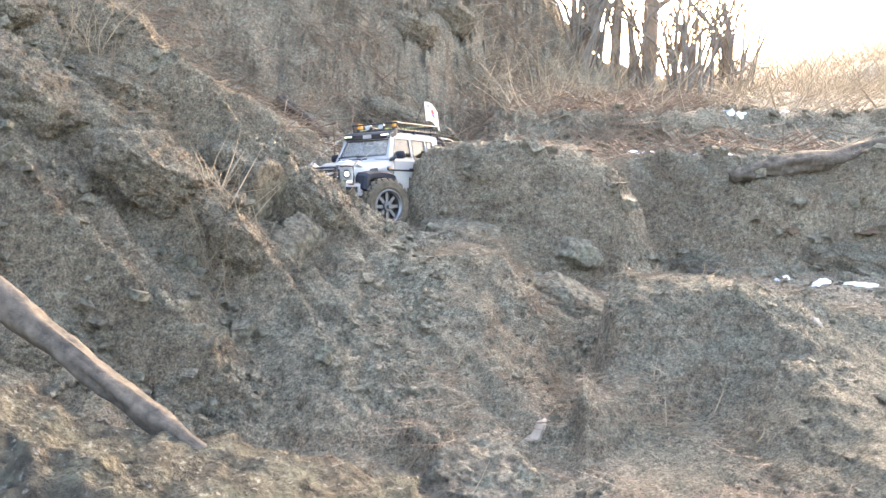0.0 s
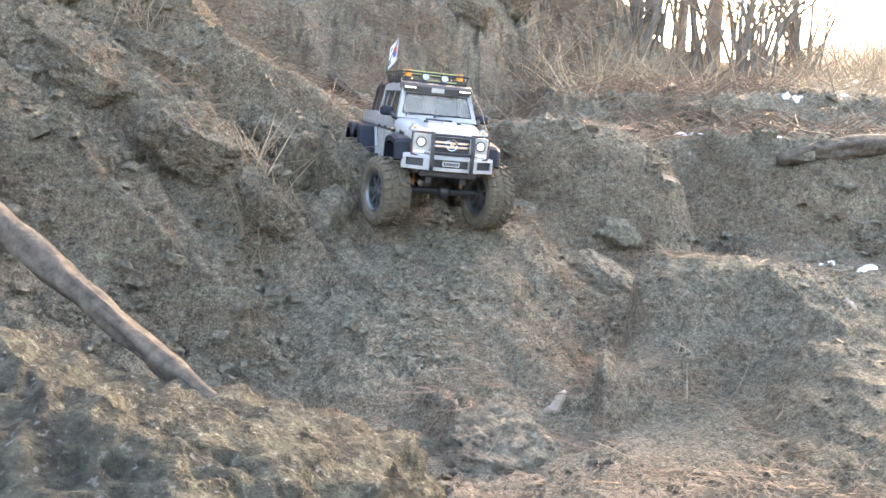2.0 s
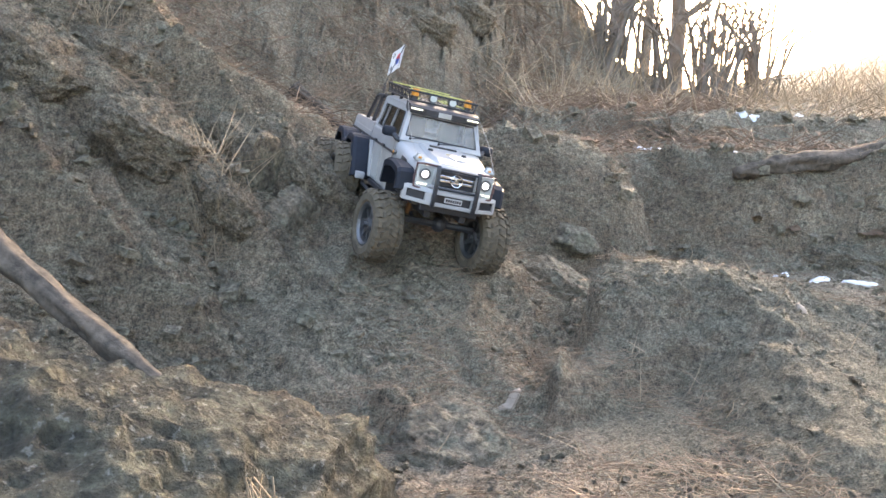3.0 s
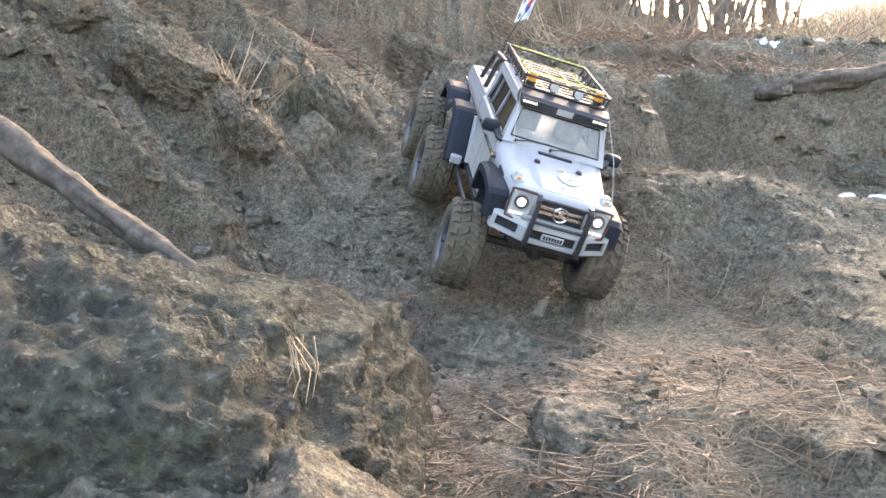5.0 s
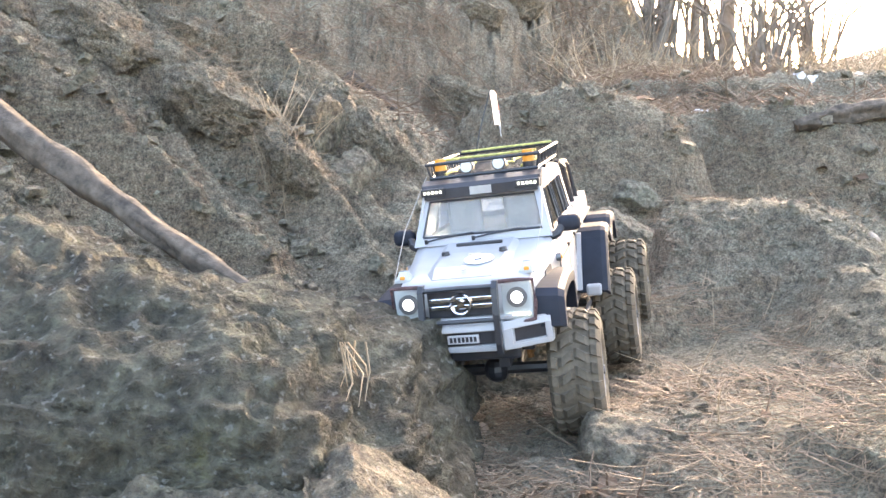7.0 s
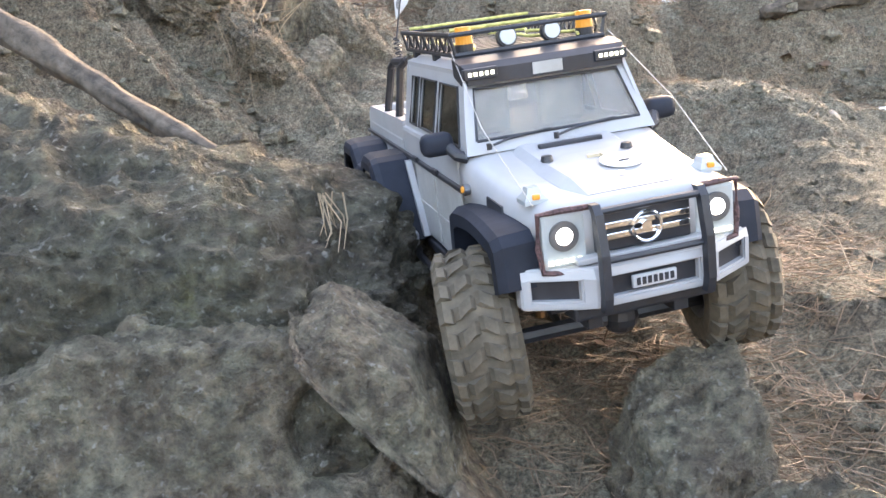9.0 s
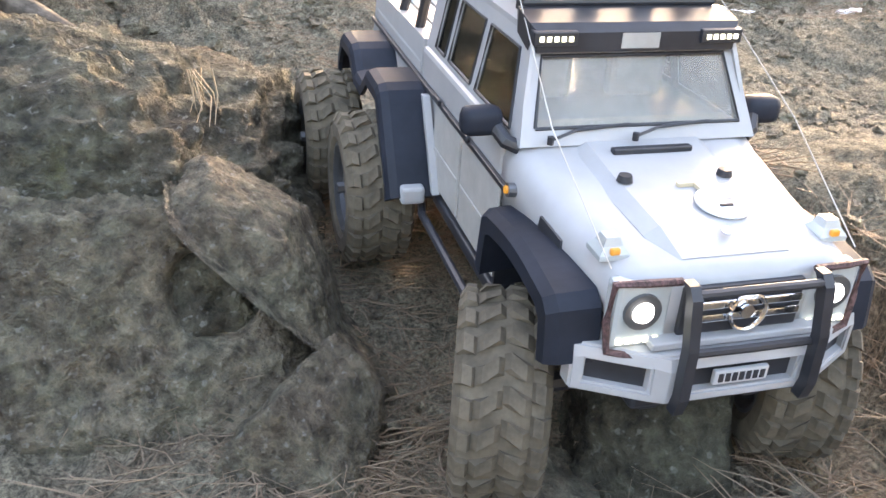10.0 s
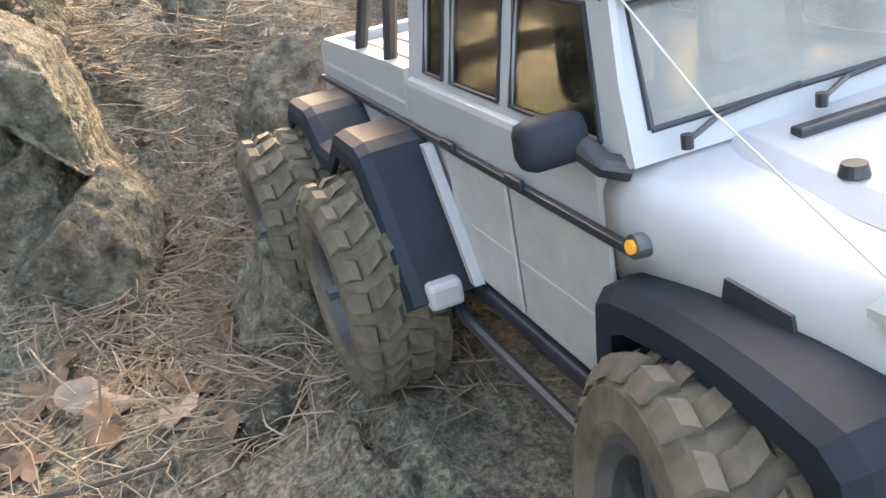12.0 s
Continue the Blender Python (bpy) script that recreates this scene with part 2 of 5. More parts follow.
def ground_material():
    m, n, l, b = nodes_of("rock_and_litter")
    a = tex(n, l, "noise", 7, detail=8, rough=0.65)
    rock = ramp_node(n, l, a.outputs[0], ((0.32, (0.11, 0.082, 0.056)), (0.48, (0.185, 0.145, 0.103)), (0.68, (0.265, 0.215, 0.155))))
    lich = tex(n, l, "noise", 22, detail=10, rough=0.8, stretch=(0.6, 0.8, 2.4), turn=(0, 0.65, 0))
    rock = mix(n, l, ramp_node(n, l, lich.outputs[0], ((0.46, (0, 0, 0)), (0.62, (0.8, 0.8, 0.8)))), rock, (0.245, 0.228, 0.17))
    iron = tex(n, l, "noise", 5, detail=7, rough=0.7)
    rock = mix(n, l, ramp_node(n, l, iron.outputs[0], ((0.58, (0, 0, 0)), (0.72, (0.55, 0.55, 0.55)))), rock, (0.25, 0.16, 0.10))
    li = tex(n, l, "noise", 55, detail=6, rough=0.75, stretch=(1, 0.35, 1), turn=(0, 0, 0.6))
    litter = ramp_node(n, l, li.outputs[0], ((0.3, (0.13, 0.10, 0.072)), (0.5, (0.27, 0.215, 0.155)), (0.68, (0.38, 0.31, 0.235))))
    geo, sep = n.new("ShaderNodeNewGeometry"), n.new("ShaderNodeSeparateXYZ")
    l.new(geo.outputs["Normal"], sep.inputs[0])
    w = tex(n, l, "noise", 9, detail=6)
    ad = n.new("ShaderNodeMath")
    ad.operation = "MULTIPLY_ADD"
    l.new(w.outputs[0], ad.inputs[0])
    ad.inputs[1].default_value = 0.7
    l.new(sep.outputs[2], ad.inputs[2])
    # lichen takes the faces that look up; where no soil lies, shade is painted into it
    lie = n.new("ShaderNodeAttribute")
    lie.attribute_name = "soil"
    lift = n.new("ShaderNodeMapRange")
    l.new(ad.outputs[0], lift.inputs[0])
    lift.inputs[1].default_value, lift.inputs[2].default_value = 0.95, 1.25
    col = mix(n, l, lift.outputs[0], rock, mix(n, l, 0.66, rock, mix(n, l, lie.outputs["Fac"], (0.165, 0.158, 0.115), (0.26, 0.245, 0.18))))
    fac = n.new("ShaderNodeMapRange")
    l.new(ad.outputs[0], fac.inputs[0])
    fac.inputs[1].default_value, fac.inputs[2].default_value = 1.22, 1.42
    cover = n.new("ShaderNodeMath")
    cover.operation = "MULTIPLY"
    l.new(fac.outputs[0], cover.inputs[0])
    l.new(lie.outputs["Fac"], cover.inputs[1])
    col = mix(n, l, cover.outputs[0], col, litter)
    g = tex(n, l, "noise", 95, detail=6, rough=0.8)
    gf = ramp_node(n, l, g.outputs[0], ((0.34, (0.3, 0.3, 0.3)), (0.5, (1, 1, 1)), (0.68, (1.7, 1.7, 1.66))))
    col = mix(n, l, 1.0, col, gf, "MULTIPLY")
    g2 = tex(n, l, "noise", 290, detail=3, rough=0.7)
    col = mix(n, l, 1.0, col, ramp_node(n, l, g2.outputs[0], ((0.36, (0.5, 0.5, 0.5)), (0.5, (1, 1, 1)), (0.66, (1.5, 1.5, 1.5)))), "MULTIPLY")
    l.new(col, b.inputs["Base Color"])
    b.inputs["Roughness"].default_value = 0.95
    lump = tex(n, l, "noise", 48, detail=4, rough=0.6)
    bump(n, l, b, a.outputs[0], 0.6, 0.02)
    bump(n, l, b, lich.outputs[0], 0.9, 0.016)
    bump(n, l, b, lump.outputs[0], 0.8, 0.02)
    bump(n, l, b, g.outputs[0], 1.0, 0.008)
    return m


SLATE = ground_material()
LICHEN = rock_material("lichen_rock", (0.022, 0.017, 0.011), (0.052, 0.041, 0.028), (0.118, 0.100, 0.071), (0.086, 0.083, 0.058), 0.85, 60, 0.25)
BROWN = rock_material("brown_rock", (0.066, 0.051, 0.035), (0.155, 0.123, 0.087), (0.26, 0.214, 0.157), (0.155, 0.143, 0.102), 0.6, 70, 0.25)
SLAB = rock_material("slab_rock", (0.12, 0.095, 0.065), (0.21, 0.17, 0.125), (0.29, 0.245, 0.185), (0.20, 0.19, 0.14), 0.6, 80)


# ---- building helpers ----
def link_mesh(name, verts, faces, material, parent=None, label="", smooth=False):
    me = bpy.data.meshes.new(name)
    me.from_pydata([tuple(v) for v in verts], [], [tuple(f) for f in faces])
    me.materials.append(material)
    if smooth:
        me.polygons.foreach_set("use_smooth", [True] * len(me.polygons))
    ob = new(name, me)
    if parent:
        ob.parent = parent
    if label:
        ob["label"] = label
    return ob


def part(name, bm, material, parent, label="", smooth=False):
    me = bpy.data.meshes.new(name)
    bmesh.ops.recalc_face_normals(bm, faces=bm.faces)
    bm.to_mesh(me)
    bm.free()
    me.materials.append(material)
    if smooth:
        me.polygons.foreach_set("use_smooth", [True] * len(me.polygons))
    ob = new(name, me)
    if parent:
        ob.parent = parent
    if label:
        ob["label"] = label
    return ob


def axis(lo, hi, a, b, fine, coarse):
    """Grid lines from lo to hi: fine between a and b, widening outside."""
    out, s = list(np.arange(a, b, fine)), fine
    while out[-1] < hi:
        s = min(s * 1.035, coarse)
        out.append(out[-1] + s)
    s, head = fine, [a]
    while head[-1] > lo:
        s = min(s * 1.035, coarse)
        head.append(head[-1] - s)
    return np.array(head[:0:-1] + out)


def build_ground():
    xs, ys = axis(-60, 60, -0.9, 1.2, 0.0075, 2.5), axis(-40, 70, 0.1, 2.4, 0.0078, 2.5)
    gx, gy = np.meshgrid(xs, ys)
    x, y = gx.ravel(), gy.ravel()
    z = land(x, y)
    nx, ny = len(xs), len(ys)
    i = (np.arange(ny - 1)[:, None] * nx + np.arange(nx - 1)).ravel()
    me = bpy.data.meshes.new("ground")
    f = np.stack([i, i + 1, i + 1 + nx, i + nx], 1)
    me.vertices.add(len(x))
    me.vertices.foreach_set("co", np.stack([x, y, z], 1).ravel())
    me.loops.add(f.size)
    me.loops.foreach_set("vertex_index", f.ravel())
    me.polygons.add(len(f))
    me.polygons.foreach_set("loop_start", np.arange(0, f.size, 4))
    me.polygons.foreach_set("use_smooth", [True] * len(f))
    me.update(calc_edges=True)
    # where soil lies; low values also paint shade on the mound and left slope
    soil = 1 - ramp(x, 0.22, 0.34) * ramp(y, 0.35, 0.6) * (1 - ramp(y, 1.72, 1.85)) - 0.75 * ramp(-x, 0.10, 0.25) * ramp(y, 1.0, 1.2) * (1 - ramp(y, 2.4, 2.8))
    me.attributes.new("soil", "FLOAT", "POINT").data.foreach_set("value", np.clip(soil, 0.08, 1.0))
    me.materials.append(SLATE)
    return tagged(new("ground", me), "weathered layered rock slope with dry soil and pine needles", "ground", kind="structure")


build_ground()


def boulder(name, centre, size, turn=(0, 0, 0), planes=(), seed=0, rough=0.06, material=LICHEN, detail=5, label="", layers=0.0, cuts=(), chips=7, lumps=1.0, dents=()):
    """A rock: a ball cut by planes (direction, distance in half sizes), worn and roughened."""
    bm = bmesh.new()
    bmesh.ops.create_icosphere(bm, subdivisions=detail, radius=1.0)
    v = np.array([p.co[:] for p in bm.verts])
    v *= 1.25
    rs = np.random.RandomState(seed + 100)
    extra = [(*k, rs.uniform(0.86, 1.08)) for k in rs.normal(size=(chips, 3))]
    for nx, ny, nz, d in [*planes, *extra]:
        k = np.array((nx, ny, nz), float)
        k /= np.linalg.norm(k)
        over = v @ k - d
        v -= np.where(over > 0, over * 0.93, 0)[:, None] * k
    s = np.array(size)
    world_p = v * s
    unit = v / np.linalg.norm(v, axis=1)[:, None]
    m = float(min(size))
    d = rough * m * (fbm(world_p / m * 1.3 + seed * 7.3, 3) + 0.5 * fbm(world_p / m * 5 + seed, 4, 0.6, True) + 0.22 * fbm(world_p / m * 15 + seed, 3, 0.6, True))
    if layers:
        d = d + layers * m * fbm(world_p / m * np.array((1.5, 1.5, 9.0)) + seed, 3, 0.5, True)
    # grain of the rock: lumps and pits a centimetre or so across
    if m > 0.03:
        d = d + lumps * (0.0055 * fbm(world_p * 34 + seed, 2, 0.6) - 0.0045 * np.abs(fbm(world_p * 75 + seed, 2, 0.6)))
    world_p = world_p + unit * d[:, None]
    back = pose(*centre, *turn).inverted()
    for p, k in cuts:
        p, k = np.array(back @ Vector(p)), np.array(back.to_3x3() @ Vector(k).normalized())
        over = (world_p - p) @ k
        world_p = world_p - np.where(over > 0, over * 0.97, 0)[:, None] * k
    for p, r, push in dents:
        p, k = np.array(back @ Vector(p)), np.array(back.to_3x3() @ Vector(push))
        world_p = world_p + np.exp(-(np.linalg.norm((world_p - p) / r, axis=1)) ** 6)[:, None] * k
    for p, c in zip(bm.verts, world_p):
        p.co = c
    ob = part(name, bm, material, None, smooth=True)
    ob.matrix_world = pose(*centre, *turn)
    return tagged(ob, label or "weathered grey-green rock set in the slope", "rock", "rocks in the gully")


# ---- rocks ----
boulder("boulder", (-0.37, 0.66, 0.16), (0.40, 0.26, 0.29), (0, 0, 0), ((0.36, -0.02, 1, 0.80), (0, -0.38, 1, 0.75), (0, -1, 0.3, 0.68), (1, -0.1, 0.25, 0.86), (1, -0.3, 0.9, 0.90), (0, 1, 0.3, 0.8)), 1, 0.07, LICHEN, 7,
        "large grey-green boulder with moss and coarse lichen", 0.035, (), 4, 1.25)
boulder("boulder", (-0.19, 0.500, 0.085), (0.24, 0.10, 0.20), (0, 0, 6), ((0.0, -0.15, 1, 1.02), (0, -1, 0.5, 0.78), (1, -0.2, 0.4, 0.92), (-0.5, 0, 1, 0.98)), 2, 0.08, BROWN, 7,
        "brown-grey rock with a dark open crack under its crown", 0.0, (((-0.066, 0.44, 0.262), (0.70, -0.1, 0.70)),), 3, 1.2, (((-0.056, 0.44, 0.236), 0.033, (0.0, 0.17, -0.02)),))
boulder("boulder", (-0.050, 0.490, 0.202), (0.090, 0.060, 0.112), (0, -8, 8), ((0.72, -0.1, 1, 0.80), (-0.45, -0.15, 1, 0.84), (0, -1, 0.12, 0.72), (1, -0.2, 0.15, 0.68), (0.5, -0.5, 1, 0.88)), 5, 0.06, BROWN, 6,
        "angular peaked brown-grey rock over a crack", 0.0, (((-0.056, 0.42, 0.267), (-0.73, 0.0, -0.68)),), 1, 0.5)
boulder("boulder", (0.0, 0.42, 0.085), (0.06, 0.05, 0.10), (0, 10, 0), ((0.5, -0.4, 1, 0.8), (1, -0.2, 0.2, 0.8)), 8, 0.09, BROWN, 5, "brown rock shoulder above the gully floor")
boulder("boulder", (0.205, 0.52, 0.105), (0.07, 0.065, 0.135), (0, 4, 12), ((-0.3, -0.3, 1, 0.84), (0.3, -1, 0.25, 0.75), (1, -0.2, 0.6, 0.80), (-1, -0.2, 0.2, 0.85)), 3, 0.07, BROWN, 6, "wedge-shaped grey-green rock in the gully", 0.0, (), 4)
boulder("boulder", (0.245, 0.385, 0.13), (0.055, 0.045, 0.085), (0, -8, -15), ((-0.2, -0.3, 1, 0.75), (0, -1, 0.4, 0.75)), 4, 0.08, LICHEN, 5, "small blue-grey pointed stone in the gully")
boulder("stone", (0.158, 0.80, 0.205), (0.050, 0.040, 0.050), (0, 0, 30), ((0, -0.2, 1, 0.85),), 6, 0.10, SLAB, 5, "small rounded lichen-grey stone")
boulder("stone", (0.075, 0.76, 0.18), (0.035, 0.03, 0.035), (0, 0, 10), ((0, -0.2, 1, 0.85),), 7, 0.10, SLAB, 4, "small rounded lichen-grey stone")
boulder("stone", (0.235, 0.73, 0.185), (0.055, 0.045, 0.04), (0, 0, -20), ((0, 0, 1, 0.8),), 9, 0.10, SLAB, 4, "small rounded lichen-grey stone")
boulder("stone", (0.145, 0.345, 0.105), (0.045, 0.040, 0.052), (0, 0, 40), ((0.3, -0.2, 1, 0.7),), 10, 0.10, SLAB, 4, "fist-sized pale grey stone")
boulder("stone", (0.105, 0.215, 0.095), (0.045, 0.03, 0.028), (0, 10, 15), ((0.2, -0.5, 1, 0.6), (-1, -0.2, 0.3, 0.7)), 11, 0.10, LICHEN, 4, "flat dark stone half sunk in needles")
boulder("stone", (-0.075, 0.165, 0.09), (0.05, 0.04, 0.035), (0, 0, 0), ((0, 0, 1, 0.7),), 12, 0.10, LICHEN, 4, "flat mossy stone half sunk in needles")
boulder("stone", (0.06, 1.20, 0.175), (0.085, 0.07, 0.065), (0, 20, 25), ((-0.5, -0.3, 1, 0.7),), 13, 0.09, SLAB, 5, "pale layered stone leaning in the gully", 0.08)
boulder("stone", (-0.12, 1.10, 0.165), (0.06, 0.045, 0.04), (0, 0, 5), ((0, -0.2, 1, 0.75),), 14, 0.09, SLAB, 4, "pale flat stone in the gully")
boulder("stone", (-0.165, 1.02, 0.155), (0.05, 0.04, 0.03), (0, 0, 25), ((0, -0.2, 1, 0.75),), 15, 0.09, SLAB, 4, "pale flat stone in the gully")
boulder("stone", (-0.08, 1.15, 0.19), (0.04, 0.03, 0.034), (0, 0, 45), ((0, -0.2, 1, 0.75),), 24, 0.09, BROWN, 4, "rusty brown stone in the gully")
boulder("rock_fin", (-0.375, 1.72, 0.53), (0.045, 0.075, 0.085), (10, 18, -20), ((1, -0.2, 0.3, 0.55), (-1, 0, 0.2, 0.6), (0, -1, 0.5, 0.8)), 16, 0.06, BROWN, 5, "upright fin of brown rock on the slope", 0.04)
boulder("rock_fin", (-0.30, 1.70, 0.43), (0.05, 0.09, 0.085), (10, 25, -15), ((1, -0.2, 0.4, 0.6), (0, -1, 0.4, 0.8)), 17, 0.06, SLAB, 5, "upright fin of lichen-grey rock on the slope", 0.05)
boulder("rock_fin", (-0.69, 1.90, 0.74), (0.09, 0.08, 0.10), (0, 15, -10), ((0.3, -0.3, 1, 0.7), (0.4, -1, 0.3, 0.75)), 18, 0.07, SLAB, 5, "angular lichen-grey outcrop on the crest", 0.04)
boulder("rock_fin", (0.27, 1.83, 0.325), (0.09, 0.06, 0.05), (0, 18, 20), ((0.3, -0.4, 1, 0.6),), 19, 0.07, SLAB, 5, "tilted pale green slab beside the track", 0.05)
for k, (x, y, sx, sy, sz) in enumerate(((0.32, 2.05, 0.05, 0.035, 0.03), (0.38, 2.04, 0.04, 0.03, 0.02), (1.03, 2.16, 0.03, 0.025, 0.018), (1.10, 2.24, 0.035, 0.03, 0.02), (0.95, 2.34, 0.025, 0.02, 0.015),
        (0.70, 2.06, 0.03, 0.02, 0.012), (0.75, 2.03, 0.025, 0.02, 0.012), (0.02, 2.02, 0.10, 0.06, 0.03))):
    boulder("rock", (x, y, float(land(x, y)[0])), (sx, sy, sz), (8 * math.sin(k * 3), 10 * math.cos(k * 2), 47 * k), ((0.2, -0.4, 1, 0.75), (0.4, -1, 0.3, 0.8), (-0.7, -0.6, 0.4, 0.85)), 30 + k, 0.14, BROWN if k % 2 else SLAB, 4, "weathered rock at the foot of the bank", 0.05, (), 10)


def slabs(n, x0, x1, y0, y1, seed, size, tilt, label, steep):
    """Tilted slabs of the layered rock, half sunk, where the ground is steep enough."""
    rs = np.random.RandomState(seed)
    made = 0
    for x, y in np.column_stack([rs.uniform(x0, x1, n * 6), rs.uniform(y0, y1, n * 6)]):
        if made == n or not steep[0] < float(slope_of(np.array([x]), np.array([y]))[0]) < steep[1]:
            continue
        k = rs.uniform(*size)
        boulder("rock_ledge", (x, y, float(land(x, y)[0]) - 0.30 * k), (k, k * rs.uniform(0.5, 0.8), k * rs.uniform(0.3, 0.5)), (tilt[0] + rs.normal(0, 8), tilt[1] + rs.normal(0, 8), tilt[2] + rs.normal(0, 16)),
                ((0, 0, 1, 0.8), (0.3, -1, 0.1, 0.8), (1, -0.2, 0, 0.8)), 200 + seed * 50 + made, 0.16, SLATE, 5 if k > 0.07 else 4, label, 0.16, (), 14)
        made += 1


slabs(16, -1.0, -0.12, 1.25, 1.8, 1, (0.04, 0.10), (12, 38, -10), "tilted slab of layered brown rock in the slope", (0.5, 9))
slabs(9, 0.0, 1.6, 2.25, 3.3, 3, (0.06, 0.16), (10, 8, 0), "broken slab of rock in the bank", (0.3, 9))
slabs(8, -2.0, 0.6, 3.0, 4.6, 4, (0.08, 0.2), (15, 25, 0), "rock showing through the steep bank", (0.3, 9))


def rubble(n, x0, x1, y0, y1, seed, size, label):
    """Loose chips and crumbs of rock: one object of stuff."""
    spots = scatter(n, x0, x1, y0, y1, seed, 5.0, -0.2)
    rs = np.random.RandomState(seed)
    cube = np.array([(i, j, k) for i in (-1, 1) for j in (-1, 1) for k in (-1, 1)], float)
    quads = np.array(((0, 1, 3, 2), (4, 6, 7, 5), (0, 4, 5, 1), (2, 3, 7, 6), (0, 2, 6, 4), (1, 5, 7, 3)))
    verts, faces = [], []
    for i, p in enumerate(spots):
        k = size[0] * (size[1] / size[0]) ** (rs.rand() ** 2.2)
        v = (cube * rs.uniform(0.55, 1.0, (8, 3))) * (k, k * rs.uniform(0.5, 0.9), k * rs.uniform(0.25, 0.6))
        e = Euler((rs.normal(0, 0.4), rs.normal(0, 0.4), rs.uniform(0, 6.3))).to_matrix()
        verts.append(v @ np.array(e).T + p)
        faces.append(quads + 8 * i)
    ob = link_mesh("rubble", np.concatenate(verts), np.concatenate(faces), SLAB)
    return tagged(ob, label, "rubble", kind="stuff")


# ---- wood ----
BARK = plain("weathered_wood", (0.085, 0.068, 0.052), 0.9, vary=0.6, scale=60, bumpy=1.0)
NEEDLE = plain("dry_needle", (0.285, 0.21, 0.145), 0.8, vary=0.35, scale=8)
GRASS = plain("dry_grass", (0.36, 0.28, 0.19), 0.85, vary=0.4, scale=6)
ROOT = plain("dry_root", (0.21, 0.145, 0.10), 0.85, vary=0.4, scale=5)
DEAD = plain("dead_leaf", (0.23, 0.155, 0.105), 0.8, vary=0.35, scale=30, bumpy=0.4)
PALE = plain("pale_dead_leaf", (0.36, 0.29, 0.23), 0.8, vary=0.25, scale=40, bumpy=0.4)
ICE = plain("old_snow", (0.66, 0.68, 0.71), 0.6, vary=0.2, scale=20, bumpy=0.3)
TRUNK = plain("tree_bark", (0.20, 0.17, 0.14), 0.9, vary=0.4, scale=10, bumpy=0.6)
NEEDLES = plain("pine_foliage", (0.07, 0.085, 0.045), 0.8, vary=0.4, scale=3)


def limb(bm, pts, radii, sides=10, rough=0.0, seed=0.0):
    """A tapering, slightly knotty round limb."""
    pts = [Vector(p) for p in pts]
    fine, rad = [], []
    for i in range(len(pts) - 1):
        for j in range(8):
            fine.append(pts[i].lerp(pts[i + 1], j / 8))
            rad.append(radii[i] + (radii[i + 1] - radii[i]) * j / 8)
    fine.append(pts[-1])
    rad.append(radii[-1])
    rings = []
    for i, p in enumerate(fine):
        d = (fine[min(i + 1, len(fine) - 1)] - fine[max(i - 1, 0)]).normalized()
        u = d.cross(Vector((0, 0, 1)))
        u = u.normalized() if u.length > 0.01 else Vector((1, 0, 0))
        w = d.cross(u)
        ring = []
        for k in range(sides):
            a = 2 * math.pi * k / sides
            r = rad[i] * (1 + rough * (noise.noise((i * 0.35 + seed, math.cos(a) * 1.6, math.sin(a) * 1.6)) + 0.5 * noise.noise((i * 0.5 + seed, math.cos(a) * 4.5, math.sin(a) * 4.5))))
            ring.append(p + r * (math.cos(a) * u + math.sin(a) * w))
        rings.append(ring)
    loft_rings(bm, rings)


def loft_rings(bm, rings):
    vs = [[bm.verts.new(p) for p in r] for r in rings]
    k = len(rings[0])
    for a, b in zip(vs, vs[1:]):
        for i in range(k):
            bm.faces.new((a[i], a[(i + 1) % k], b[(i + 1) % k], b[i]))
    bm.faces.new(vs[0][::-1])
    bm.faces.new(vs[-1])


def wood(name, pts, radii, label, rough=0.35, seed=0.0):
    bm = bmesh.new()
    limb(bm, pts, radii, 24, rough * 1.6, seed)
    return tagged(part(name, bm, BARK, None, smooth=True), label, "branch", "fallen wood")


wood("fallen_branch", ((-0.98, 1.20, 0.772), (-0.77, 1.093, 0.661), (-0.545, 0.975, 0.538), (-0.42, 0.912, 0.472), (-0.30, 0.848, 0.412), (-0.20, 0.79, 0.372), (-0.13, 0.73, 0.345)),
     (0.021, 0.020, 0.0195, 0.016, 0.013, 0.006, 0.003), "bare grey-brown branch leaning down over the boulder", 0.22, 1.0)
wood("fallen_branch", ((-0.60, 3.20, 0.80), (-0.475, 3.15, 0.70), (-0.30, 2.95, 0.575), (-0.11, 2.75, 0.485)), (0.024, 0.026, 0.028, 0.024), "barkless pale branch lying on the slope behind", 0.4, 5.0)
wood("fallen_log", ((0.785, 2.37, 0.565), (0.88, 2.385, 0.585), (1.0, 2.42, 0.60), (1.25, 2.52, 0.64), (1.6, 2.6, 0.66)), (0.020, 0.024, 0.026, 0.026, 0.024), "dark fallen log on the bank", 0.4, 9.0)
wood("twig", ((0.65, 2.27, 0.315), (0.70, 2.25, 0.318), (0.75, 2.24, 0.315)), (0.014, 0.015, 0.013), "short pale piece of dead wood", 0.3, 3.0)
wood("twig", ((-0.09, 0.20, 0.125), (-0.04, 0.185, 0.118), (0.02, 0.19, 0.116), (0.075, 0.20, 0.118)), (0.0016, 0.0022, 0.0018, 0.001), "thin bent twig on the needles", 0.3, 4.0)
wood("twig", ((-0.06, 1.16, 0.215), (0.0, 1.13, 0.185), (0.06, 1.15, 0.19), (0.12, 1.24, 0.185)), (0.003, 0.004, 0.0035, 0.002), "dark bent twig in the gully", 0.3, 6.0)
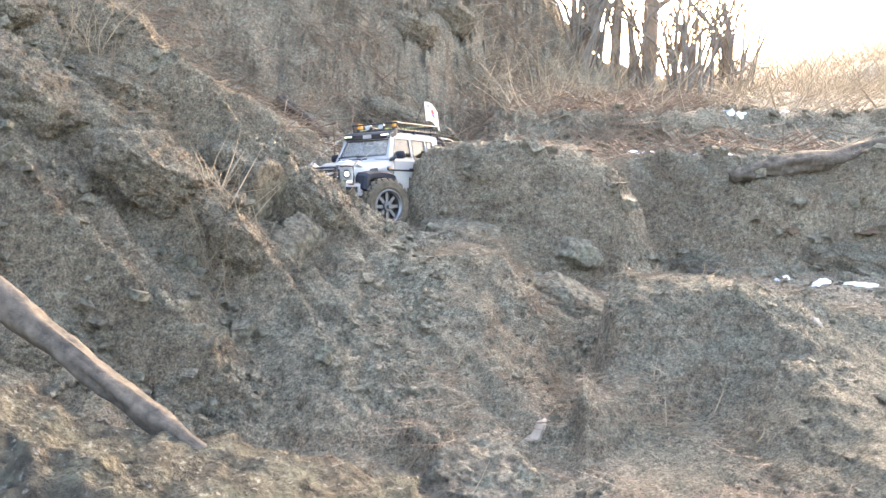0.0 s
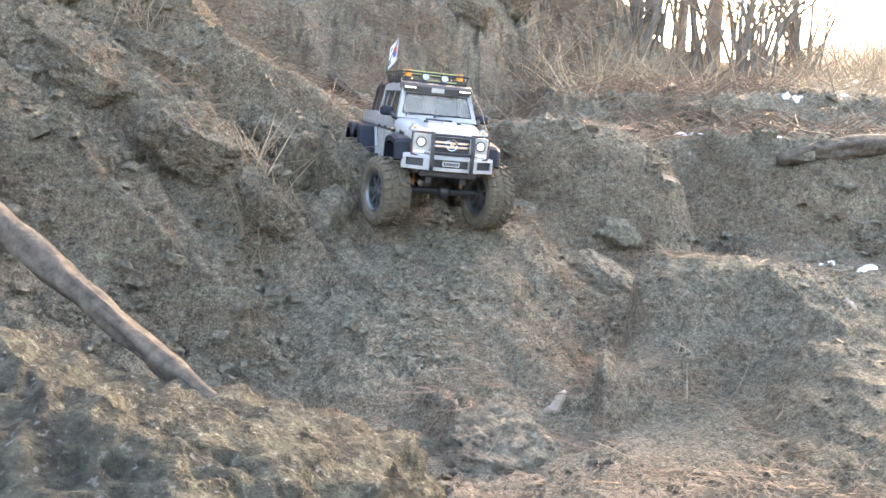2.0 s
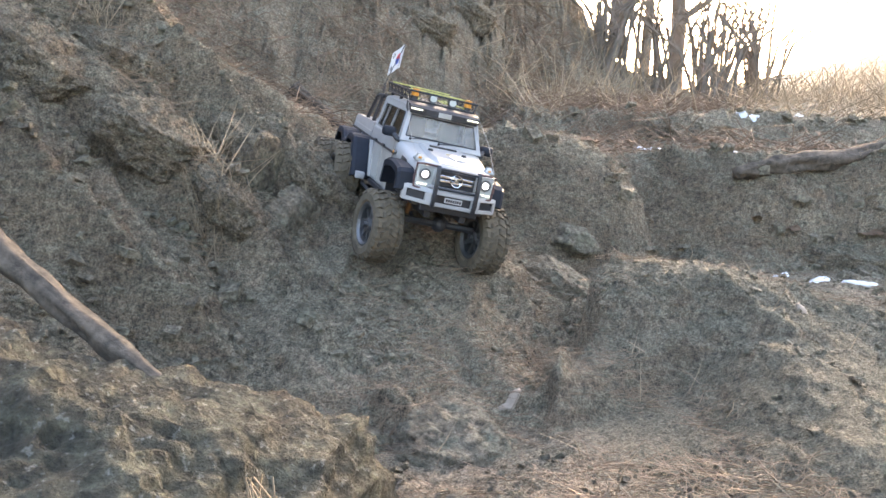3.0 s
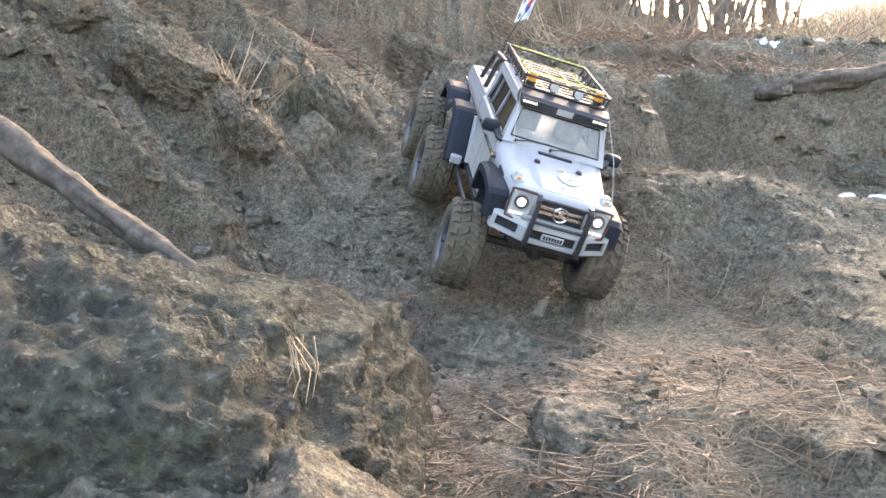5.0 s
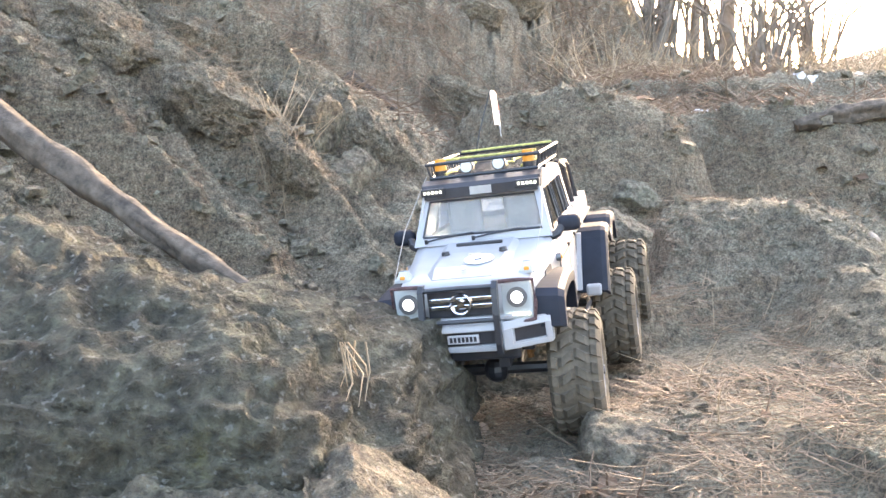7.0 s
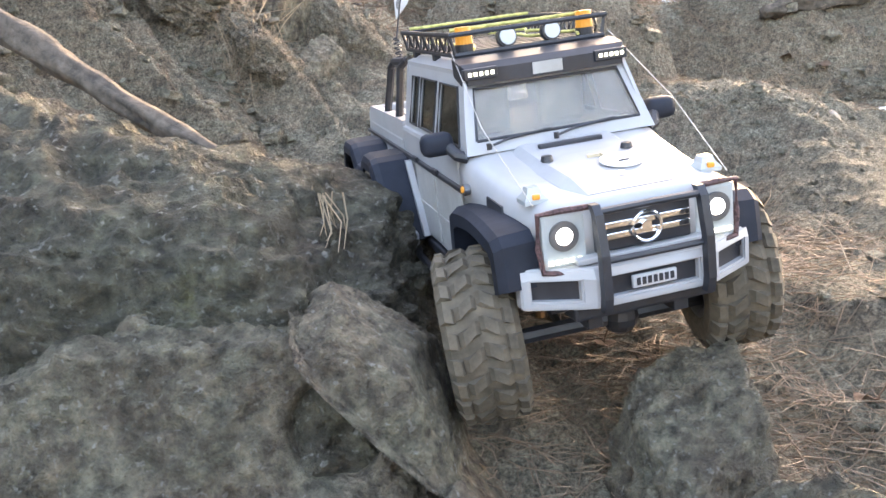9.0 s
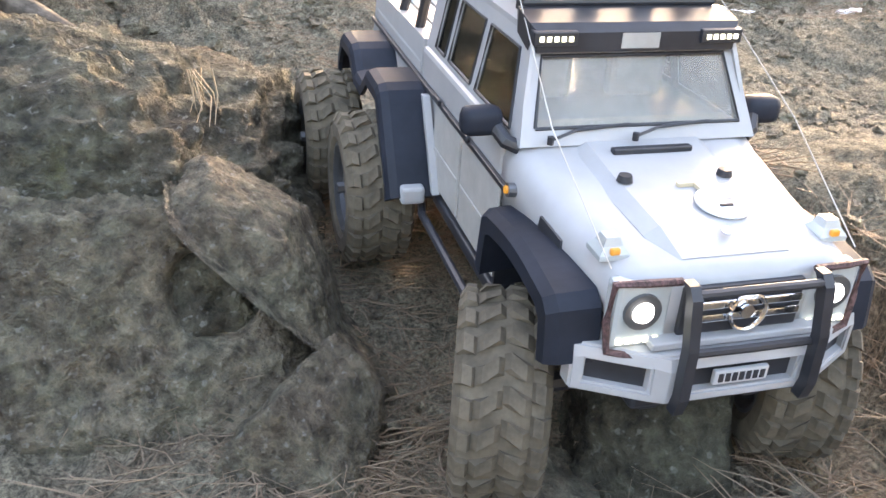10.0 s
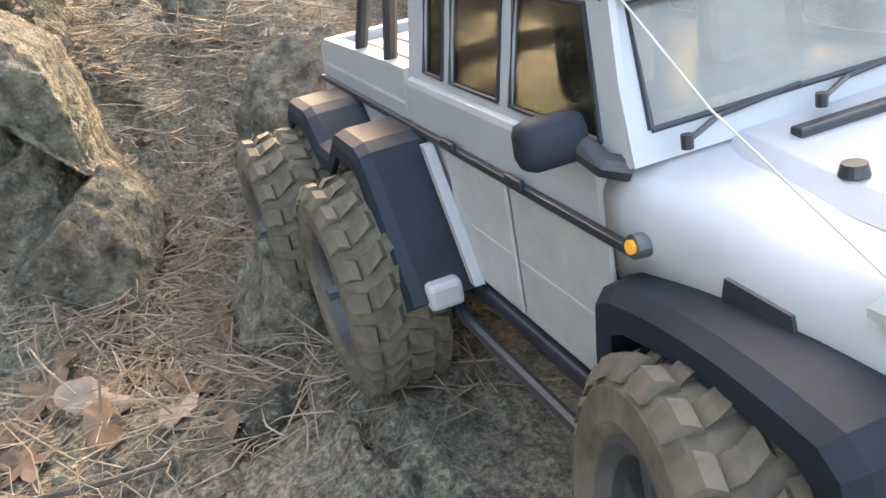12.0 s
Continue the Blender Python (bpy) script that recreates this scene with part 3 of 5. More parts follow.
wood("twig", ((0.02, 1.10, 0.185), (0.06, 1.12, 0.188), (0.10, 1.16, 0.19)), (0.004, 0.005, 0.003), "short weathered twig in the gully", 0.3, 7.0)
wood("twig", ((0.14, 1.55, 0.295), (0.19, 1.46, 0.240), (0.21, 1.40, 0.220), (0.23, 1.38, 0.215)), (0.002, 0.003, 0.003, 0.002), "dark bent twig beside the mound", 0.3, 8.0)


# ---- litter ----
def strands(name, material, spots, lengths, thick, lean, label, kind_word, seed, droop=0.0):
    """Many thin dry strands lying on the ground or standing from it: one object of stuff."""
    rng = np.random.RandomState(seed)
    n = len(spots)
    base = np.asarray(spots, float)
    L = rng.uniform(*lengths, n)
    a = rng.uniform(0, 2 * np.pi, n)
    up = rng.uniform(lean[0], lean[1], n)
    d = np.stack([np.cos(a) * np.cos(up), np.sin(a) * np.cos(up), np.sin(up)], 1)
    side = np.stack([-np.sin(a), np.cos(a), 0 * a], 1)
    mid = base + d * (L * 0.5)[:, None] + side * (rng.normal(0, 0.10, n) * L)[:, None]
    end = base + d * L[:, None] + side * (rng.normal(0, 0.16, n) * L)[:, None]
    mid[:, 2] += -droop * L * 0.25
    end[:, 2] += -droop * L
    if lean[1] < 0.5:
        mid[:, 2] = np.maximum(mid[:, 2], land(mid[:, 0], mid[:, 1]) + 0.002)
        end[:, 2] = np.maximum(end[:, 2], land(end[:, 0], end[:, 1]) + 0.001)
    w = (thick * rng.uniform(0.6, 1.3, n))[:, None]
    nz = np.cross(d, side)
    verts, faces = [], []
    for p, k in ((base, 1.0), (mid, 0.9), (end, 0.35)):
        verts += [p + side * w * k, p - side * w * 0.5 * k + nz * w * 0.87 * k, p - side * w * 0.5 * k - nz * w * 0.87 * k]
    v = np.stack(verts, 1).reshape(-1, 3)
    quads = np.array([(r * 3 + i, r * 3 + (i + 1) % 3, r * 3 + 3 + (i + 1) % 3, r * 3 + 3 + i) for r in (0, 1) for i in range(3)])
    f = (np.arange(n)[:, None, None] * 9 + quads[None]).reshape(-1, 4)
    me = bpy.data.meshes.new(name)
    me.vertices.add(len(v))
    me.vertices.foreach_set("co", v.ravel())
    me.loops.add(f.size)
    me.loops.foreach_set("vertex_index", f.ravel())
    me.polygons.add(len(f))
    me.polygons.foreach_set("loop_start", np.arange(0, f.size, 4))
    me.update(calc_edges=True)
    me.materials.append(material)
    return tagged(new(name, me), label, kind_word, kind="stuff")


def scatter(n, x0, x1, y0, y1, seed, clump=6.0, cut=0.0, flat=None):
    """Ground spots in a stretch of the plan, gathered in drifts."""
    rng = np.random.RandomState(seed)
    x, y = rng.uniform(x0, x1, n * 4), rng.uniform(y0, y1, n * 4)
    keep = fbm(np.stack([x * clump, y * clump, np.full(n * 4, seed * 1.7)], 1), 2) > cut
    if flat is not None:
        keep &= slope_of(x, y) < flat
    x, y = x[keep][:n], y[keep][:n]
    return np.stack([x, y, land(x, y) + 0.002], 1)


def clump(n, x, y, r, seed, z=None):
    rng = np.random.RandomState(seed)
    p = np.stack([rng.normal(x, r, n), rng.normal(y, r, n)], 1)
    h = land(p[:, 0], p[:, 1]) + 0.003 if z is None else np.full(n, z)
    return np.column_stack([p, h])


strands("pine_needles", NEEDLE, np.concatenate([scatter(4600, -0.15, 0.50, 0.0, 1.05, 1, 7, -0.2), scatter(2400, -0.15, 0.45, 1.05, 2.1, 2, 6, 0.0), scatter(2600, 0.0, 1.5, 1.6, 2.7, 3, 4, 0.0),
         clump(350, 0.05, 0.40, 0.05, 4), clump(350, 0.20, 0.62, 0.06, 5), clump(300, 0.03, 0.72, 0.05, 6), clump(350, 0.12, 0.27, 0.06, 7)]), (0.02, 0.075), 0.00055, (0.0, 0.35), "drifts of dry brown pine needles", "pine needles", 3)
strands("pine_needles", NEEDLE, np.concatenate([scatter(2600, -1.2, -0.15, 1.4, 2.6, 12, 5, 0.15, 1.6), clump(130, -0.41, 1.56, 0.03, 13), clump(130, -0.62, 1.78, 0.06, 14), clump(120, -0.55, 1.70, 0.06, 15)]), (0.03, 0.09), 0.0007, (0.0, 0.3), "tangled dry needles caught on the rock slope", "pine needles", 13)
strands("dry_tuft", GRASS, np.concatenate([clump(45, -0.40, 1.56, 0.025, 16), clump(40, -0.72, 1.78, 0.03, 17)]), (0.06, 0.14), 0.0010, (0.7, 1.5), "upright tuft of dead grass stems", "dry grass", 14)
strands("dry_stems", GRASS, clump(9, -0.088, 0.60, 0.008, 18, 0.375), (0.04, 0.07), 0.0008, (-1.5, -1.0), "dead stems hanging down the boulder", "dry grass", 15)
strands("dry_stems", GRASS, np.concatenate([clump(7, 0.38, 1.39, 0.05, 19), clump(8, 0.22, 0.85, 0.05, 20), clump(8, 0.62, 1.5, 0.1, 21), clump(10, 0.35, 0.75, 0.08, 22), clump(12, 0.1, 1.0, 0.2, 23)]), (0.03, 0.09), 0.0008, (0.2, 1.2), "scattered dead grass stems", "dry grass", 16)
strands("root_hairs", ROOT, scatter(14000, -2.4, 1.3, 2.6, 5.4, 24, 2.0, -0.2), (0.10, 0.36), 0.0018, (-0.6, 0.9), "dry roots and grass hanging on the steep bank", "dry grass", 17, 0.55)
strands("brush", GRASS, scatter(5000, -0.2, 5.0, 3.2, 8.0, 25, 1.5, -0.05), (0.08, 0.35), 0.0020, (0.1, 1.3), "dry brush on the sunlit upper bank", "dry grass", 18)

rubble(2600, -0.9, 0.0, 1.0, 2.1, 61, (0.003, 0.022), "loose chips of rock on the slope")
rubble(2400, -0.1, 0.9, 0.1, 1.7, 62, (0.002, 0.012), "small stones and crumbs on the gully floor")
rubble(1500, 0.0, 1.6, 1.7, 3.4, 63, (0.004, 0.03), "loose stones below the bank")


def leaf(name, centre, size, turn, material, lobes, seed, label):
    """A dead leaf: a lobed blade, curled and creased, with a stalk."""
    bm = bmesh.new()
    rng = np.random.RandomState(seed)
    n = 40
    c = bm.verts.new((0, 0, 0.12 * size))
    inner, outer = [], []
    for i in range(n):
        a = 2 * math.pi * i / n
        r = size * ((0.45 + 0.55 * abs(math.cos(lobes * a / 2)) ** 1.5) if lobes else (1.0 / math.sqrt(math.cos(a) ** 2 + (math.sin(a) / 0.5) ** 2)))
        curl = 0.12 * size * math.sin(2 * a + seed) + 0.10 * size * math.cos(3 * a) + 0.05 * size * math.sin(7 * a)
        outer.append(bm.verts.new((r * math.cos(a), r * math.sin(a), curl)))
        inner.append(bm.verts.new((0.5 * r * math.cos(a), 0.5 * r * math.sin(a), curl * 0.3 + 0.09 * size + rng.uniform(-0.02, 0.02) * size)))
    for i in range(n):
        j = (i + 1) % n
        bm.faces.new((c, inner[i], inner[j]))
        bm.faces.new((inner[i], outer[i], outer[j], inner[j]))
    bmesh.ops.solidify(bm, geom=bm.faces, thickness=0.0006)
    limb(bm, ((-0.4 * size, 0, 0.05 * size), (-1.1 * size, 0.1 * size, 0.02), (-1.5 * size, 0.3 * size, 0.03)), (0.0009, 0.0008, 0.0006), 5)
    ob = part(name, bm, material, None, smooth=True)
    ob.matrix_world = pose(*centre, *turn)
    return tagged(ob, label, "leaf", "dead leaves on the ground")


leaf("dead_leaf", (0.0, 0.845, 0.212), 0.030, (12, -8, 70), PALE, 5, 1, "pale dry lobed leaf lying on needles")
rng = random.Random(5)
for k, (x, y, s, mat, lob) in enumerate(((-0.03, 0.285, 0.024, DEAD, 5), (-0.005, 0.265, 0.026, PALE, 0), (0.02, 0.30, 0.022, DEAD, 0), (0.055, 0.27, 0.024, DEAD, 5), (-0.06, 0.255, 0.020, DEAD, 0), (0.085, 0.33, 0.018, DEAD, 0),
        (0.0, 0.235, 0.022, DEAD, 0), (0.045, 0.235, 0.018, PALE, 0), (-0.045, 0.22, 0.018, DEAD, 5), (0.13, 0.72, 0.018, DEAD, 0), (0.15, 0.69, 0.016, DEAD, 5), (0.11, 0.70, 0.015, DEAD, 0), (0.30, 0.83, 0.010, DEAD, 0),
        (0.36, 0.60, 0.018, DEAD, 0), (0.40, 0.58, 0.02, DEAD, 5), (1.02, 2.27, 0.03, PALE, 0), (0.92, 2.30, 0.03, DEAD, 0), (1.14, 2.32, 0.035, DEAD, 0), (0.84, 2.33, 0.03, DEAD, 0), (0.33, 2.35, 0.03, PALE, 0), (0.38, 2.28, 0.03, DEAD, 0), (-0.045, 1.16, 0.018, DEAD, 0),
        (0.07, 0.21, 0.02, DEAD, 0), (-0.02, 0.32, 0.016, DEAD, 0))):
    leaf("dead_leaf", (x, y, float(land(x, y)[0]) + 0.006), s, (rng.uniform(-15, 15), rng.uniform(-15, 15), rng.uniform(0, 360)), mat, lob, k + 2,
         "curled brown dead leaf on the ground" if mat is DEAD else "pale curled dead leaf on the ground")


def patch(name, x, y, rx, ry, turn, material, seed, label, category, high=0.02):
    """A thin uneven patch lying on the ground."""
    bm = bmesh.new()
    n, rings = 22, 5
    cs, sn = math.cos(radians(turn)), math.sin(radians(turn))
    rows = []
    for j in range(rings + 1):
        row = []
        for i in range(n):
            a = 2 * math.pi * i / n
            k = (j / rings) * (1 + 0.35 * noise.noise((math.cos(a) * 1.3 + seed, math.sin(a) * 1.3, seed * 0.7)))
            u, v = rx * k * math.cos(a), ry * k * math.sin(a)
            px, py = x + u * cs - v * sn, y + u * sn + v * cs
            row.append((px, py, j))
        rows.append(row)
    flat = [q for r in rows for q in r]
    zs = land(np.array([q[0] for q in flat]), np.array([q[1] for q in flat]))
    vs = [bm.verts.new((q[0], q[1], z + (high * (1 - (q[2] / rings) ** 2) if q[2] < rings else -0.01))) for q, z in zip(flat, zs)]
    for j in range(rings):
        for i in range(n):
            a, b = j * n + i, j * n + (i + 1) % n
            bm.faces.new((vs[a], vs[b], vs[b + n], vs[a + n]))
    return tagged(part(name, bm, material, None, smooth=True), label, category, name + "s on the ground")


for k, (x, y, rx, ry, tu) in enumerate(((0.70, 2.62, 0.07, 0.03, 15), (0.77, 2.58, 0.06, 0.03, 20), (0.61, 2.72, 0.05, 0.02, 0), (1.05, 3.17, 0.05, 0.025, 20), (1.25, 3.25, 0.03, 0.02, 0), (0.80, 2.52, 0.05, 0.025, 40), (0.93, 2.52, 0.08, 0.025, 20), (0.86, 2.18, 0.035, 0.016, 40), (0.94, 2.13, 0.06, 0.022, 50), (1.02, 2.10, 0.06, 0.02, 10), (1.3, 2.05, 0.05, 0.03, 0))):
    patch("snow_patch", x, y, rx, ry, tu, ICE, k * 1.3, "small patch of old white snow on the bank", "snow", 0.008)
patch("bark_scrap", 0.143, 1.30, 0.022, 0.011, 30, PALE, 4.0, "crumpled pale scrap of bark", "bark", 0.007)
patch("bark_scrap", 0.085, 1.20, 0.03, 0.006, 5, PALE, 6.0, "thin pale scrap of bark", "bark", 0.008)
patch("bark_scrap", 0.67, 1.53, 0.012, 0.008, 0, PALE, 7.0, "small pale scrap of bark", "bark", 0.012)


# ---- trees at the top of the bank ----
def tree(x, y, height, lean, seed):
    rng = random.Random(seed)
    z0 = float(land(x, y)[0]) - 0.05
    root = tagged(new("pine_tree"), "tall backlit pine with a bare lower trunk and ragged crown", "tree", "trees above the bank")
    root.matrix_world = pose(x, y, z0)
    bm = bmesh.new()
    pts = [Vector((lean * k * k * 0.02 + 0.05 * math.sin(seed + k), 0.05 * math.cos(seed * 2 + k), height * k / 6)) for k in range(7)]
    limb(bm, pts, [0.07 * (1 - k / 7.5) for k in range(7)], 8, 0.3, seed)
    tips = []
    for k in range(34):
        h = rng.uniform(0.06, 0.98)
        p = pts[min(5, int(h * 6))].lerp(pts[min(6, int(h * 6) + 1)], h * 6 - int(h * 6))
        a, ln = rng.uniform(0, 6.28), height * rng.uniform(0.12, 0.30) * (1.15 - h)
        ln = max(ln, 0.35)
        mid = p + Vector((math.cos(a) * ln * 0.5, math.sin(a) * ln * 0.5, ln * rng.uniform(0.05, 0.35)))
        end = p + Vector((math.cos(a) * ln, math.sin(a) * ln, ln * rng.uniform(0.0, 0.7)))
        r = 0.03 * (1.1 - h)
        limb(bm, (p, mid, end), (r, r * 0.6, r * 0.2), 5)
        tips += [(mid.lerp(end, rng.random()), ln) for _ in range(4)]
    part("trunk", bm, TRUNK, root, smooth=True)
    vs, fs = [], []
    for p, ln in tips:
        for _ in range(26):
            c = p + Vector((rng.gauss(0, 0.16), rng.gauss(0, 0.16), rng.gauss(0, 0.10)))
            d = Vector((rng.gauss(0, 1), rng.gauss(0, 1), rng.gauss(0, 0.7))).normalized()
            w = d.cross(Vector((rng.gauss(0, 1), rng.gauss(0, 1), rng.gauss(0, 1)))).normalized()
            k, s = len(vs), rng.uniform(0.035, 0.08)
            vs += [c - d * s + w * s * 0.12, c - d * s - w * s * 0.12, c + d * s]
            fs.append((k, k + 1, k + 2))
    crown = link_mesh("crown", vs, fs, NEEDLES, root)
    return root


for k, (x, y, h, le) in enumerate(((1.05, 6.6, 5.5, 0.3), (1.75, 7.4, 6.0, -0.2), (0.4, 7.6, 6.5, 0.2), (-0.6, 8.2, 6.0, 0.2), (2.2, 11.5, 7.5, 0.0), (-2.5, 9.0, 7.0, 0.0))):
    tree(x, y, h, le, k * 3 + 1)


def shrub(x, y, height, seed):
    """A bare bush: many thin forking stems."""
    rng = random.Random(seed)
    bm = bmesh.new()
    for _ in range(16):
        a, sp = rng.uniform(0, 6.28), rng.uniform(0.05, 0.45)
        p0 = Vector((rng.gauss(0, 0.08), rng.gauss(0, 0.08), -0.05))
        p1 = p0 + Vector((math.cos(a) * sp * 0.4, math.sin(a) * sp * 0.4, height * 0.5))
        p2 = p1 + Vector((math.cos(a) * sp, math.sin(a) * sp, height * rng.uniform(0.3, 0.6)))
        limb(bm, (p0, p1, p2), (0.014, 0.010, 0.003), 4)
        for _ in range(4):
            q0 = p0.lerp(p1, rng.uniform(0.3, 1)) if rng.random() < 0.5 else p1.lerp(p2, rng.random())
            q1 = q0 + Vector((rng.gauss(0, 0.18), rng.gauss(0, 0.18), rng.uniform(0.05, 0.3)))
            limb(bm, (q0, q0.lerp(q1, 0.5) + Vector((0, 0, 0.03)), q1), (0.006, 0.004, 0.002), 3)
    ob = part("bush", bm, TRUNK, None)
    ob.matrix_world = pose(x, y, float(land(x, y)[0]))
    return tagged(ob, "leafless bush of thin backlit stems", "bush", "bushes above the bank")


for k, (x, y, h) in enumerate(((0.9, 5.9, 0.9), (1.3, 6.2, 1.1), (1.6, 5.8, 0.8), (0.5, 6.4, 1.2), (2.1, 6.4, 0.9), (1.9, 7.0, 1.0))):
    shrub(x, y, h, k + 40)


# ---- the model truck (x forward, y to its left, z up, origin on the front axle) ----
WHITE = plain("white_paint", (0.34, 0.345, 0.355), 0.40, vary=0.07, scale=25, coat=0.15)
DUSTY = plain("dusty_white_paint", (0.35, 0.345, 0.33), 0.45, vary=0.14, scale=40)
BLACK = plain("black_plastic", (0.022, 0.024, 0.03), 0.42, vary=0.3, scale=40)
FLARE = plain("dark_fender_plastic", (0.014, 0.018, 0.028), 0.6, vary=0.3, scale=30, bumpy=0.1)
FLARE.node_tree.nodes["Principled BSDF"].inputs["Specular IOR Level"].default_value = 0.25
RUBBER = plain("dusty_rubber", (0.10, 0.082, 0.058), 0.9, vary=0.45, scale=60, bumpy=0.4)
CHROME = plain("chrome", (0.75, 0.76, 0.78), 0.12, 1.0, vary=0.03)
STEEL = plain("grey_metal", (0.16, 0.165, 0.175), 0.45, 0.8, vary=0.1)
COPPER = plain("copper_metal", (0.45, 0.26, 0.13), 0.45, 0.8, vary=0.15)
AMBER = plain("amber_plastic", (0.42, 0.20, 0.035), 0.3, vary=0.15, glow=(1.0, 0.45, 0.05, 0.03))
CLEAR = plain("clear_lens", (0.40, 0.43, 0.43), 0.15, vary=0.08, coat=0.6)
LAMP = plain("lit_lens", (0.9, 0.95, 1.0), 0.2, vary=0.0, glow=(0.92, 1.0, 1.0, 0.5))
LED = plain("lit_led", (0.9, 1.0, 0.8), 0.3, vary=0.0, glow=(0.95, 1.0, 0.75, 0.3))
RED = plain("red_lens", (0.6, 0.03, 0.03), 0.3, vary=0.1, glow=(1.0, 0.05, 0.05, 0.4))
ROPE = plain("yellow_rope", (0.45, 0.44, 0.15), 0.8, vary=0.4, scale=160)
SEAT = plain("beige_interior", (0.5, 0.45, 0.38), 0.7, vary=0.25, scale=20)
PAPER = plain("white_cloth", (0.78, 0.78, 0.79), 0.8, vary=0.04)
PLATE = plain("grey_plate", (0.42, 0.42, 0.43), 0.5, vary=0.1)
BRAID = plain("braided_sleeve", (0.085, 0.045, 0.045), 0.7, vary=0.8, scale=420, bumpy=0.6)
INK = plain("black_ink", (0.02, 0.02, 0.025), 0.7)
INKRED = plain("red_ink", (0.6, 0.05, 0.06), 0.7)
INKBLUE = plain("blue_ink", (0.05, 0.1, 0.45), 0.7)
TAN = plain("faded_tape", (0.55, 0.47, 0.33), 0.6)
CORD = plain("pale_cord", (0.42, 0.40, 0.37), 0.7)


def glass_material(name, col, dust_glare=0.0):
    m, n, l, b = nodes_of(name)
    b.inputs["Base Color"].default_value = (*col, 1)
    b.inputs["Roughness"].default_value, b.inputs["Transmission Weight"].default_value, b.inputs["IOR"].default_value = 0.03, 1.0, 1.45
    t = tex(n, l, "noise", 60, detail=4)
    l.new(ramp_node(n, l, t.outputs[0], ((0.4, (0.02, 0.02, 0.02)), (0.8, (0.25, 0.25, 0.25)))), b.inputs["Roughness"])
    # pale film: dust, and sky reflection painted in as diffuse colour
    if dust_glare:
        d = n.new("ShaderNodeBsdfDiffuse")
        d.inputs[0].default_value = (0.62, 0.59, 0.54, 1)
        k = tex(n, l, "noise", 25, detail=5)
        mx = n.new("ShaderNodeMixShader")
        l.new(ramp_node(n, l, k.outputs[0], ((0.3, (dust_glare * 0.5,) * 3), (0.7, (dust_glare * 1.4,) * 3))), mx.inputs[0])
        l.new(b.outputs[0], mx.inputs[1])
        l.new(d.outputs[0], mx.inputs[2])
        l.new(mx.outputs[0], n["Material Output"].inputs[0])
    return m


GLASS = glass_material("clear_glass", (0.85, 0.88, 0.88), 0.2)
TINT = glass_material("tinted_glass", (0.06, 0.058, 0.05))


def box(bm, x0, x1, y0, y1, z0, z1, bevel=0.0):
    r = bmesh.ops.create_cube(bm, size=1.0)
    vs = r["verts"]
    for v in vs:
        v.co = ((x0 + x1) / 2 + v.co.x * (x1 - x0), (y0 + y1) / 2 + v.co.y * (y1 - y0), (z0 + z1) / 2 + v.co.z * (z1 - z0))
    if bevel:
        es = list({e for v in vs for e in v.link_edges})
        bmesh.ops.bevel(bm, geom=es, offset=bevel, segments=2, affect="EDGES", profile=0.5)
    return vs


def loft(bm, rings, cap=True):
    """Joins rings of equally many points into a closed skin."""
    vs = [[bm.verts.new(p) for p in r] for r in rings]
    k = len(rings[0])
    for a, b in zip(vs, vs[1:]):
        for i in range(k):
            bm.faces.new((a[i], a[(i + 1) % k], b[(i + 1) % k], b[i]))
    if cap:
        bm.faces.new(vs[0][::-1])
        bm.faces.new(vs[-1])


def tube(bm, pts, r, sides=8):
    """A round tube along a line of points."""
    pts = [Vector(p) for p in pts]
    rings = []
    for i, p in enumerate(pts):
        d = (pts[min(i + 1, len(pts) - 1)] - pts[max(i - 1, 0)]).normalized()
        u = d.cross(Vector((0, 0, 1)))
        u = u.normalized() if u.length > 0.01 else Vector((1, 0, 0))
        w = d.cross(u)
        rings.append([p + r * (math.cos(a) * u + math.sin(a) * w) for a in [2 * math.pi * j / sides for j in range(sides)]])
    loft(bm, rings)


def disc(bm, centre, axis_dir, r, depth, sides=20, r2=None):
    q = Vector(axis_dir).to_track_quat("Z", "Y").to_matrix().to_4x4()
    bmesh.ops.create_cone(bm, cap_ends=True, segments=sides, radius1=r, radius2=r if r2 is None else r2, depth=depth, matrix=Matrix.Translation(centre) @ q)


def slab(bm, outline, thick):
    """A flat or bent plate: quads given as corner lists, each made solid along thick."""
    t = Vector(thick)
    for q in outline:
        a, b = [bm.verts.new(Vector(p)) for p in q], [bm.verts.new(Vector(p) + t) for p in q]
        bm.faces.new(a[::-1])
        bm.faces.new(b)
        for i in range(len(q)):
            bm.faces.new((a[i], a[(i + 1) % len(q)], b[(i + 1) % len(q)], b[i]))


def B(fn, *args, **kw):
    bm = bmesh.new()
    fn(bm, *args, **kw)
    return bm


truck = tagged(new("toy_truck"), "white six-wheeled model off-road truck with black trim and lit headlights", "toy truck")


def side_y(z):
    """Half width of the cabin: upright to the belt, leaning in above it."""
    return 0.086 - max(0.0, z - 0.085) * 0.20


